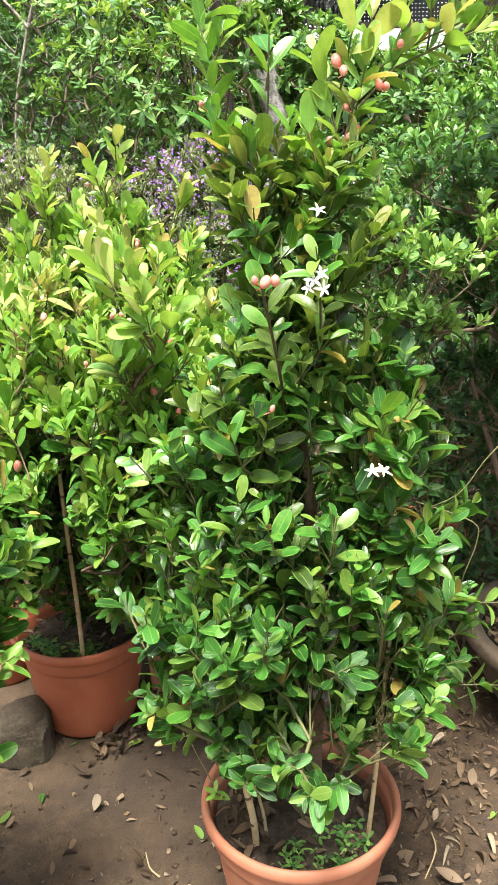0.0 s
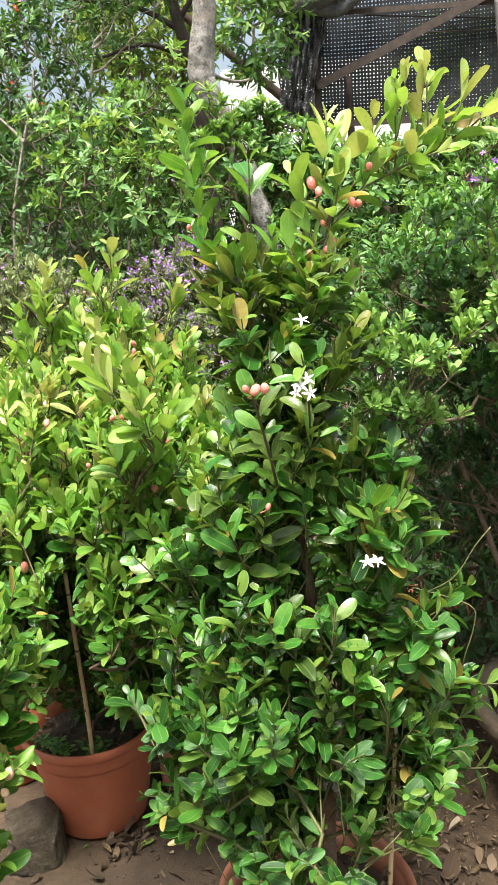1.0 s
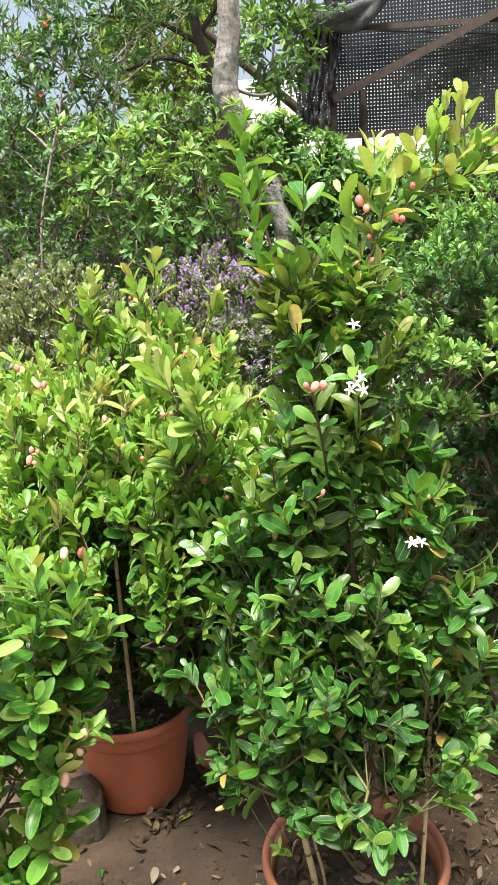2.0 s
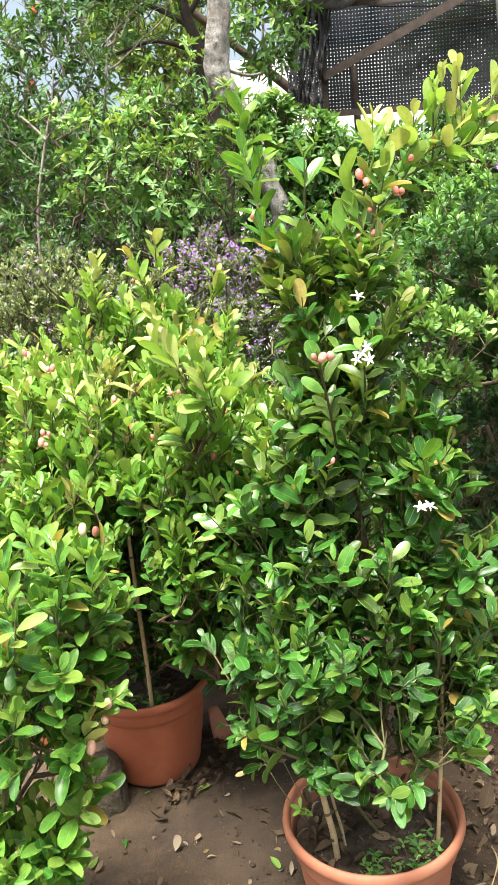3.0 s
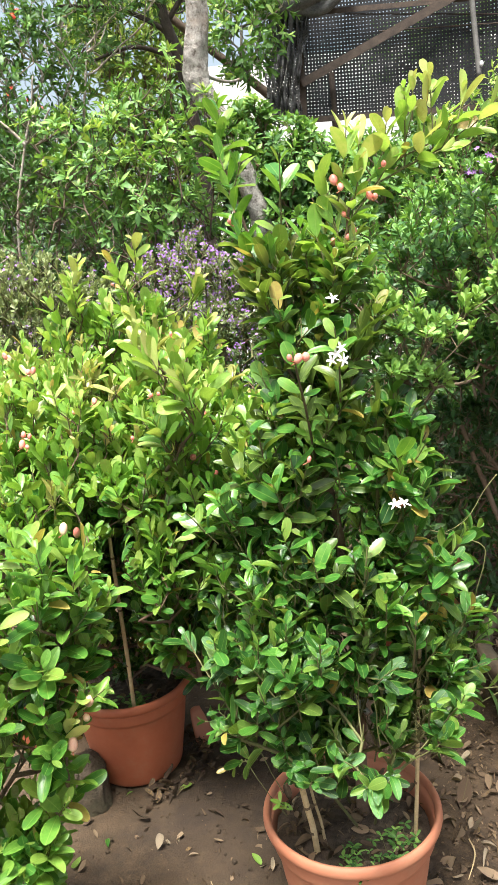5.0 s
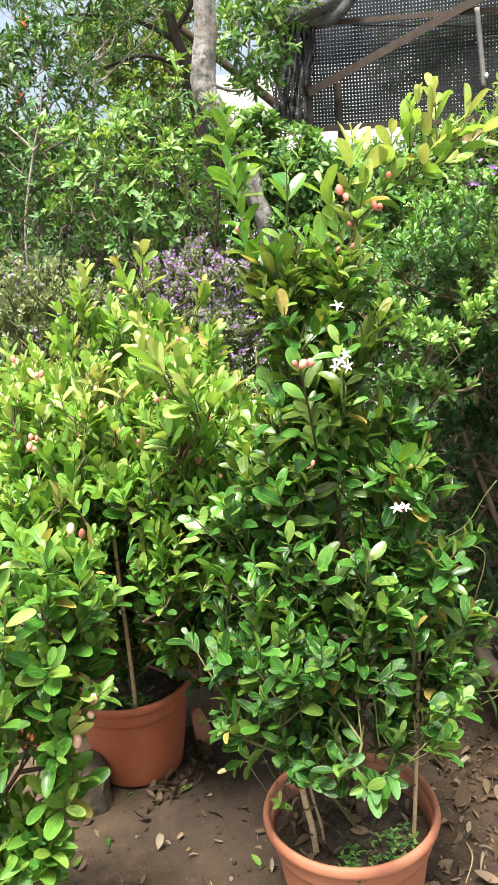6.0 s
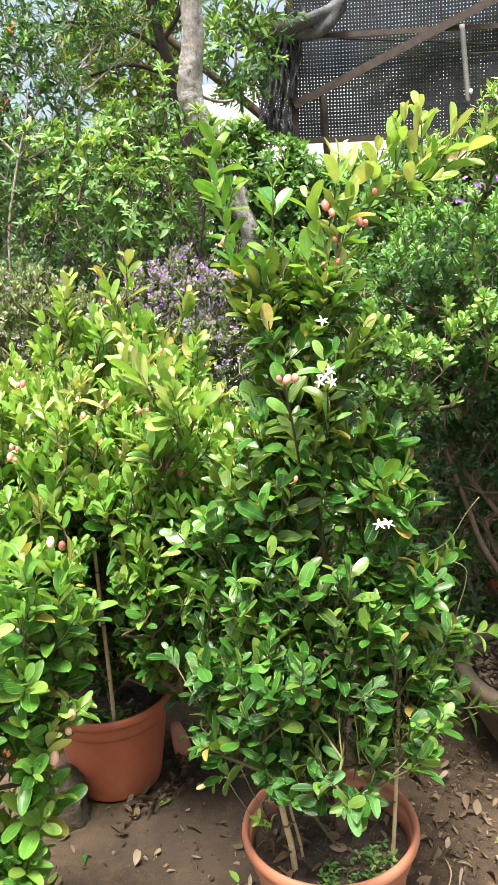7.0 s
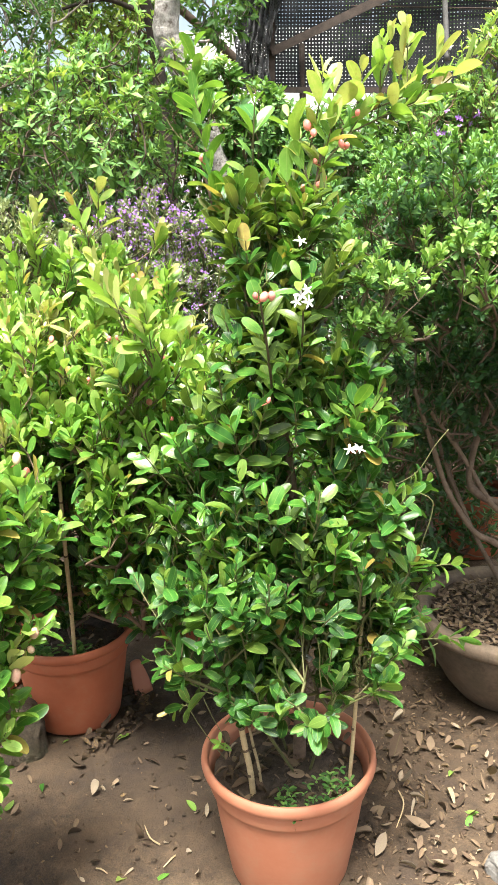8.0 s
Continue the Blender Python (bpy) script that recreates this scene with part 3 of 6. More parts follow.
build_pot((0, 0, 0.002), "round terracotta plastic pot with rolled rim on bare soil", "terracotta pots", skin=pot_mat)
build_pot((-0.675, 0.605, 0.002), "round terracotta plastic pot with warped rim beside a dark rock", "terracotta pots", 0.965, turn=1.0, flare=0.034)
build_pot((-1.04, 0.80, 0.002), "round terracotta plastic pot half hidden under foliage", "terracotta pots", turn=2.0)
build_pot((-0.34, 1.12, 0.002), "round terracotta plastic pot in deep shade under shrubs", "terracotta pots", turn=2.6)
build_pot((-0.90, -0.20, 0.002), "round terracotta plastic pot under a leafy young shrub", "terracotta pots", turn=0.4)
build_pot((0.86, 1.88, 0.002), "round terracotta plastic pot behind a concrete bowl", "terracotta pots", turn=0.9)
build_pot((0.28, 1.28, 0.002), "shaded terracotta plastic pot behind the flowering shrub", "terracotta pots", turn=1.7)


def build_bowl(at):
    root = thing("bonsai_bowl", at, "wide weathered grey concrete bowl filled with dry leaf litter", "planter")
    body = [(0.0, 0.0), (0.15, 0.0), (0.165, 0.01), (0.205, 0.06), (0.245, 0.13), (0.272, 0.20), (0.286, 0.252)]
    inside = [(0.262, 0.27), (0.25, 0.22), (0.20, 0.12), (0.0, 0.1)]
    part("body", lathe(body + inside, 72, 0.006), concrete, root)
    lip = [(0.285, 0.250), (0.303, 0.254), (0.310, 0.262), (0.310, 0.288), (0.304, 0.297), (0.292, 0.300), (0.270, 0.297), (0.262, 0.289), (0.261, 0.268)]
    part("rim", lathe(lip, 72, 0.006), concrete, root, "thick flat concrete rim with chips")
    part("soil", lathe([(0.0, 0.278), (0.10, 0.274), (0.2, 0.262), (0.258, 0.25)], 48, 0.01), soil_mat, root, "dry soil under leaf litter")
    rows = []
    for _ in range(1500):
        a, r = rng.uniform(0, 2 * math.pi), 0.25 * math.sqrt(rng.random())
        p = np.array([r * math.cos(a), r * math.sin(a), 0.272 + 0.02 * (1 - r / 0.25) + rng.uniform(0, 0.012)])
        rows.append(leaf_row(p, rng.normal(0, 1, 3) * (1, 1, 0.25), np.array([0, 0, 1]) + rng.normal(0, 0.35, 3), rng.uniform(0.014, 0.034), rng.uniform(0.1, 0.75), SPOON))
    tagged(hang("leaf_litter", leaves_mesh("leaf_litter", SPOON, rows, dry_leaf, np.zeros(3)), root, "layer of small dry brown leaves"), kind="stuff")
    return root


build_bowl((0.725, 0.745, 0.0))


# ---- rock ----
pale_stone = rough_material("pale_stone", (0.10, 0.095, 0.085), (0.25, 0.235, 0.21), 22.0, 0.9, 0.8, 0.006)


def build_rock(at, size, label, seed=0, mat=None):
    bm = bmesh.new()
    bmesh.ops.create_icosphere(bm, subdivisions=5, radius=1.0)
    for v in bm.verts:
        p = v.co.copy()
        q = Vector([math.copysign(abs(c) ** 0.62, c) for c in p])
        q *= 1.08 + 0.22 * noise.noise(p * 1.6 + Vector((seed, 0, 0))) + 0.07 * noise.noise(p * 5) + 0.04 * noise.noise(p * 13) + 0.028 * noise.noise(p * 31)
        v.co = Vector((q.x * size[0], q.y * size[1], q.z * size[2] + size[2] * 0.82))
    me = bpy.data.meshes.new("rock")
    bm.to_mesh(me)
    bm.free()
    for p in me.polygons:
        p.use_smooth = True
    me.materials.append(mat or stone_mat)
    ob = new("rock", me)
    ob.location, ob.rotation_euler.z = at, 0.35
    return tagged(ob, label, "rock")


build_rock((0.515, -0.035, -0.012), (0.036, 0.04, 0.028), "small pale grey stone lying on soil", 8, pale_stone)
build_rock((-0.805, 0.42, -0.015), (0.075, 0.075, 0.075), "dark mossy blocky rock beside a pot", 3)


# ---- white flowering shrub in the nearest pot ----
LEADERS = [
    ([(0.016, 0.035, 0.90), (0.008, 0.04, 1.01), (-0.023, 0.03, 1.18), (-0.037, 0.02, 1.262), (-0.073, 0.02, 1.355), (-0.101, 0.03, 1.466), (-0.136, 0.06, 1.58), (-0.162, 0.11, 1.69), (-0.176, 0.14, 1.76), (-0.180, 0.155, 1.80)], 0.028, 0.060, 0.56, 0.22),
    ([(-0.03, 0.03, 1.22), (0.006, 0.05, 1.389), (0.043, 0.06, 1.52), (0.066, 0.08, 1.585), (0.08, 0.09, 1.647), (0.125, 0.11, 1.69), (0.18, 0.11, 1.72), (0.245, 0.10, 1.745), (0.29, 0.09, 1.78)], 0.030, 0.062, 0.66, 0.1),
    ([(0.03, 0.02, 0.85), (0.10, 0.0, 1.0), (0.155, 0.0, 1.10), (0.20, 0.0, 1.19)], 0.032, 0.055, 0.26, 0.35),
    ([(0.05, 0.0, 0.80), (0.14, 0.02, 0.93), (0.215, 0.05, 1.02), (0.26, 0.06, 1.07)], 0.032, 0.055, 0.32, 0.35),
    ([(0.0, 0.0, 0.85), (-0.09, -0.03, 1.02), (-0.12, -0.06, 1.15), (-0.13, -0.08, 1.24)], 0.032, 0.056, 0.28, 0.3),
    ([(-0.02, 0.0, 1.10), (-0.03, -0.11, 1.26), (-0.04, -0.18, 1.36), (-0.045, -0.195, 1.40)], 0.034, 0.056, 0.36, 0.3),
    ([(0.0, 0.02, 1.12), (0.03, -0.04, 1.24), (0.035, -0.10, 1.36), (0.03, -0.14, 1.43)], 0.036, 0.058, 0.36, 0.25),
    ([(-0.01, 0.03, 1.15), (0.05, 0.02, 1.27), (0.075, 0.03, 1.37)], 0.034, 0.058, 0.34, 0.25),
    ([(-0.07, 0.03, 1.36), (-0.07, 0.05, 1.50), (-0.06, 0.06, 1.61), (-0.055, 0.05, 1.69)], 0.038, 0.060, 0.46, 0.2),
    ([(0.02, -0.02, 0.26), (-0.06, -0.10, 0.46), (-0.13, -0.20, 0.66), (-0.155, -0.25, 0.78)], 0.028, 0.050, 0.20, 0.45),
    ([(0.05, 0.0, 0.26), (0.10, -0.06, 0.50), (0.14, -0.13, 0.72), (0.15, -0.16, 0.86)], 0.028, 0.050, 0.22, 0.4),
]


def browned(p):
    """How likely a shoot is to be an old olive-brown one."""
    return 0.6 if 1.08 < p[2] < 1.50 and p[0] < 0.11 else 0.08 if p[2] < 1.54 else 0.0


def build_main():
    stems = [line for line, *_ in LEADERS] + [
        [(0.025, 0.03, 0.26), (0.03, 0.035, 0.45), (0.035, 0.02, 0.65), (0.028, 0.02, 0.80), (0.016, 0.035, 0.90)],
        [(0.0, 0.06, 0.26), (-0.05, 0.03, 0.45), (-0.10, -0.03, 0.66), (-0.15, -0.06, 0.84)],
        [(0.05, 0.0, 0.26), (0.10, -0.03, 0.48), (0.15, -0.06, 0.7), (0.19, -0.05, 0.86)],
        [(-0.09, -0.11, 0.262), (-0.10, -0.125, 0.34), (-0.115, -0.14, 0.41)],
    ]
    lobes = [
        ((0.02, -0.17, 0.60), (0.18, 0.11, 0.09), 83, 0.045, 0.20, 1.0),
        ((0.03, -0.05, 0.58), (0.16, 0.10, 0.09), 48, 0.045, 0.10, 0.8),
        ((-0.16, -0.13, 0.64), (0.11, 0.11, 0.08), 40, 0.045, 0.18, 0.9),
        ((0.16, -0.09, 0.66), (0.10, 0.11, 0.10), 48, 0.045, 0.22, 1.0),
        ((0.0, -0.10, 0.78), (0.24, 0.18, 0.11), 113, 0.045, 0.15, 1.4),
        ((-0.20, -0.08, 0.80), (0.12, 0.14, 0.11), 48, 0.047, 0.20, 1.2),
        ((0.20, -0.02, 0.76), (0.09, 0.13, 0.12), 45, 0.045, 0.26, 1.2),
        ((-0.02, -0.03, 0.92), (0.22, 0.17, 0.11), 89, 0.047, 0.16, 1.6),
        ((0.16, 0.0, 0.93), (0.11, 0.13, 0.10), 37, 0.047, 0.26, 1.3),
        ((-0.17, 0.02, 0.98), (0.12, 0.12, 0.10), 37, 0.047, 0.22, 1.4),
        ((-0.09, -0.01, 1.08), (0.13, 0.12, 0.09), 46, 0.054, 0.24, 1.4),
        ((0.09, 0.0, 1.10), (0.12, 0.12, 0.09), 46, 0.054, 0.22, 1.4),
        ((-0.02, 0.03, 1.21), (0.13, 0.09, 0.09), 52, 0.056, 0.24, 1.4),
        ((0.02, 0.05, 1.33), (0.10, 0.08, 0.09), 40, 0.056, 0.26, 1.4), ((0.13, 0.03, 1.17), (0.07, 0.09, 0.09), 22, 0.054, 0.24, 1.3),
        ((-0.05, 0.05, 1.45), (0.09, 0.06, 0.09), 24, 0.056, 0.32, 1.5), ((0.02, 0.06, 1.48), (0.06, 0.05, 0.07), 14, 0.056, 0.42, 1.5),
    ]
    extra = [(np.array(p), unit(np.array(d)), size, age_shade) for p, d, size, age_shade in [
        ((-0.165, 0.12, 1.71), (-0.1, -0.1, 1), 0.058, 0.46), ((-0.178, 0.15, 1.785), (0.0, -0.1, 1), 0.060, 0.52), ((-0.150, 0.10, 1.70), (0.6, -0.2, 1), 0.055, 0.40),
        ((-0.055, 0.04, 1.68), (0.2, -0.1, 1), 0.056, 0.46), ((-0.13, 0.05, 1.57), (-0.5, -0.2, 1), 0.052, 0.40), ((-0.09, 0.03, 1.53), (0.4, -0.4, 1), 0.054, 0.44),
        ((0.030, 0.07, 1.66), (-0.2, -0.1, 1), 0.060, 0.86), ((0.066, 0.08, 1.70), (0, -0.1, 1), 0.060, 0.88), ((0.10, 0.10, 1.73), (0.1, -0.1, 1), 0.056, 0.88),
        ((0.05, 0.07, 1.59), (-0.5, -0.3, 1), 0.056, 0.74), ((0.09, 0.07, 1.63), (0.4, -0.3, 1), 0.056, 0.78), ((0.15, 0.10, 1.74), (0.0, -0.1, 1), 0.056, 0.86),
        ((0.195, 0.10, 1.76), (0, -0.1, 1), 0.060, 0.86), ((0.207, 0.07, 1.81), (0.1, 0, 1), 0.036, 0.93), ((0.225, 0.10, 1.75), (0.1, -0.1, 1), 0.062, 0.93), ((0.25, 0.10, 1.78), (0.1, -0.1, 1), 0.060, 0.98),
        ((0.29, 0.09, 1.78), (0.3, 0, 1), 0.058, 0.92), ((0.305, 0.09, 1.76), (0.7, 0, 0.8), 0.054, 0.93), ((0.14, 0.09, 1.68), (0.5, -0.5, 0.3), 0.052, 0.60), ((0.21, 0.09, 1.71), (0.5, -0.5, 0.2), 0.052, 0.74),
        ((0.02, 0.05, 1.46), (-0.4, -0.3, 1), 0.056, 0.46), ((0.05, 0.06, 1.50), (0.5, -0.3, 0.8), 0.056, 0.44), ((0.0, 0.04, 1.40), (0.3, -0.5, 1), 0.056, 0.40),
        ((-0.115, -0.14, 0.42), (-0.2, -0.3, 0.3), 0.036, 0.74),
        ((-0.20, 0.0, 0.47), (-0.7, 0.1, -0.3), 0.048, 0.16), ((-0.24, 0.03, 0.42), (-0.7, 0.1, -0.5), 0.046, 0.12),
        ((0.27, 0.0, 0.70), (0.7, 0, 0.1), 0.048, 0.36), ((0.31, 0.0, 0.78), (0.7, 0, -0.2), 0.048, 0.36), ((0.335, 0.0, 0.598), (0.6, 0, -0.4), 0.050, 0.45)]]
    return bush("flowering_shrub", (0.02, 0.02, 0.262), "tall glossy green potted shrub with white flowers and pink fruit", "shrub",
                stems, lobes, ROUND, glossy_leaf, "round", singles=300, extra=extra, pairs=(3, 5), stretch=1.9, most=0.0036, twig=0.0011, splay=0.95, from_above=3.0, twig_mat=green_twig,
                back=0.4, olive=browned, leaders=LEADERS, gap=-0.3,
                clear=[((0.020, 0.035, 0.92), (0.004, 0.04, 1.06), 0.020, 0.0), ((0.045, 0.0, 0.46), (0.045, 0.0, 0.64), 0.024, 0.0),
                       ((-0.078, -0.09, 0.24), (-0.108, -0.10, 0.48), 0.035, 0.05), ((0.137, -0.05, 0.28), (0.163, -0.06, 0.75), 0.022, -0.06)])[0]


main_shrub = build_main()
part("trunk", limb([(0.005, 0.01, -0.01), (0.01, 0.015, 0.19), (0.015, 0.0, 0.39), (0.005, 0.0, 0.54), (-0.004, 0.015, 0.64), (-0.013, 0.02, 0.75), (-0.043, 0.01, 0.92), (-0.058, 0.0, 1.0)],
                   [0.017, 0.015, 0.014, 0.012, 0.0115, 0.010, 0.008, 0.007], 10, 0.25), bark, main_shrub, "knobbly brown woody stem")
for i, line in enumerate([[(0.0, 0.06, 0.26), (-0.05, 0.03, 0.45), (-0.10, -0.03, 0.66), (-0.15, -0.06, 0.84)], [(0.05, 0.0, 0.26), (0.10, -0.03, 0.48), (0.15, -0.06, 0.7), (0.19, -0.05, 0.86)]]
                         + [leader[0] for leader in LEADERS]):
    part("stem", limb([Vector(p) - main_shrub.location for p in line], np.linspace(0.0042 if i in (2, 3) else 0.0029, 0.0009, len(line)), 8, 0.25, i), bark if i in (2, 3) else young_stem, main_shrub, "slender brown stem")


def star_flower(parent, at, size, face):
    """Five narrow petals and a short tube."""
    face = unit(face)
    rows = []
    s1 = unit(np.cross(face, [0.1, 0.3, 1]))
    s2 = np.cross(face, s1)
    for k in range(5):
        a = 2 * math.pi * k / 5 + rng.uniform(-0.1, 0.1)
        out = s1 * math.cos(a) + s2 * math.sin(a)
        rows.append(leaf_row(np.zeros(3), out + face * 0.25, face - 0.2 * out, size * rng.uniform(0.9, 1.1), 0.5, LANCE))
    me = leaves_mesh("flower", LANCE, rows, petal_white, np.zeros(3))
    ob = hang("flower", me, parent, "white star-shaped flower")
    ob.location = Vector(at) - parent.location
    V, Q = tubes([(*(-face * size * 0.9), 0.0014, 0, 0, 0, 0.002)], 6)
    hang("flower_tube", mesh_of("flower_tube", V, Q, fruit_stalk), ob)


def fruit(parent, at, size, tilt=0.3, label="small pink oval fruit", skin=None):
    bm = bmesh.new()
    size *= rng.uniform(0.7, 1.12)
    long = rng.uniform(1.15, 1.65)
    bmesh.ops.create_uvsphere(bm, u_segments=12, v_segments=8, radius=size * 0.38)
    for v in bm.verts:
        v.co.z *= long
        v.co.x *= 1 - 0.12 * v.co.z / size
    ob = part("fruit", bm, skin or fruit_pink, parent, label)
    ob.location = Vector(at) - parent.location
    ob.rotation_euler = (tilt, rng.uniform(-0.5, 0.5), rng.uniform(0, 6))
    size *= long / 1.25
    V, Q = tubes([(0, 0, -size * 0.4, 0.0012, 0.003, 0.008, -size * 0.4 - 0.007, 0.0012)], 5)
    hang("stalk", mesh_of("stalk", V, Q, fruit_stalk), ob)


rng = np.random.default_rng(5)
for at, size, face in [((0.030, -0.175, 1.388), 0.0140, (0.1, -1, 0.4)), ((0.043, -0.172, 1.375), 0.0135, (0.6, -1, 0.2)), ((0.022, -0.17, 1.376), 0.0135, (-0.5, -1, 0.3)),
                       ((0.039, -0.168, 1.396), 0.0130, (0.3, -0.8, 0.8)), ((0.031, -0.10, 1.477), 0.0135, (0.3, -0.6, 0.8)), ((0.120, -0.17, 1.102), 0.0145, (-0.2, -0.6, 0.8)), ((0.136, -0.17, 1.103), 0.0145, (0.4, -0.6, 0.8))]:
    star_flower(main_shrub, at, size, face)
for at, size in [((-0.05, -0.205, 1.391), 0.019), ((-0.035, -0.205, 1.389), 0.018), ((-0.022, -0.20, 1.39), 0.018), ((0.08, 0.07, 1.588), 0.019), ((0.07, 0.07, 1.58), 0.016), ((0.04, 0.06, 1.574), 0.015),
                 ((0.064, 0.07, 1.624), 0.018), ((0.048, 0.06, 1.69), 0.020), ((0.06, 0.05, 1.675), 0.016), ((0.115, 0.07, 1.655), 0.017), ((0.126, 0.07, 1.652), 0.016), ((0.145, 0.06, 1.71), 0.018),
                 ((-0.03, -0.18, 1.20), 0.011), ((-0.155, 0.0, 1.63), 0.012)]:
    fruit(main_shrub, at, size)


def build_weeds(parent_at, spots):
    root = thing("weed_patch", parent_at, "small bright green clover weeds growing in pot soil", "weeds", kind="stuff")
    rows, segs = [], []
    for x, y, n, s in spots:
        for _ in range(n):
            p0 = np.array([x, y, 0]) + rng.normal(0, 0.012, 3) * (1, 1, 0)
            top = p0 + np.array([rng.normal(0, 0.012), rng.normal(0, 0.012), rng.uniform(0.012, 0.035)])
            segs.append((*p0, 0.0007, *top, 0.0006))
            for k in range(3):
                a = 2.1 * k + rng.uniform(0, 1)
                rows.append(leaf_row(top, np.array([math.cos(a), math.sin(a), 0.15]), np.array([0, 0, 1.0]), s * rng.uniform(1.0, 1.5), rng.uniform(0.45, 0.85), SPOON))
    V, Q = tubes(segs, 4)
    hang("stems", mesh_of("stems", V, Q, green_twig), root)
    hang("leaves", leaves_mesh("leaves", SPOON, rows, small_leaf, np.zeros(3)), root)


build_weeds((0, 0, 0.266), [(-0.01, -0.135, 14, 0.012), (0.09, -0.09, 16, 0.014), (0.075, -0.12, 8, 0.013), (0.03, -0.14, 6, 0.010), (0.11, -0.06, 6, 0.014)])
build_weeds((-0.675, 0.605, 0.266), [(-0.05, -0.13, 14, 0.02), (0.05, -0.12, 10, 0.022), (-0.1, -0.1, 8, 0.02)])


def build_stake(lo, hi, r, label):
    root = thing("bamboo_stake", lo, label, "stake", "bamboo stakes")
    d = Vector(hi) - Vector(lo)
    part("cane", limb([(0, 0, -0.03), d * 0.33 + Vector((0.002, 0, 0)), d * 0.66, d], [r, r * 0.95, r * 0.95, r * 0.85], 8), cane, root)
    for f in (0.3, 0.62, 0.9):
        p = d * f
        part("joint", limb([p - d.normalized() * 0.003, p + d.normalized() * 0.003], [r * 1.06, r * 1.06], 8), cane_joint, root, "darker cane joint")


build_stake((-0.078, -0.09, 0.26), (-0.105, -0.10, 0.47), 0.0072, "split bamboo stake pushed into pot soil")
build_stake((-0.058, -0.075, 0.26), (-0.09, -0.08, 0.46), 0.0035, "thin bamboo stake pushed into pot soil")
build_stake((0.137, -0.045, 0.26), (0.165, -0.06, 0.77), 0.0048, "tall bamboo stake pushed into pot soil")
build_stake((-0.630, 0.474, 0.26), (-0.587, 0.34, 0.87), 0.0062, "pale split bamboo stake in the pot")

# ---- fruiting shrubs behind and beside ----
def build_left(at, stems, lobes, label, singles, fruits, extra=(), skin=None, clear=()):
    root, tips, rows = bush("fruiting_shrub", at, label, "shrub", stems, lobes, ROUND, glossy_leaf, "round", group="fruiting shrubs", singles=singles, pairs=(3, 5), stretch=1.75, extra=extra, splay=0.80, curl=0.4, clear=clear, back=0.4, twig=0.0013, most=0.0052,
                            olive=lambda p: 0.05)
    for at, size in fruits:
        fruit(root, at, size, skin=skin)
    return root


def fan(base, tips):
    x, y, z = base
    return [[(x, y, z), (x + 0.3 * (tx - x), y + 0.3 * (ty - y), z + 0.35 * (tz - z)), (tx, ty, tz)] for tx, ty, tz in tips]


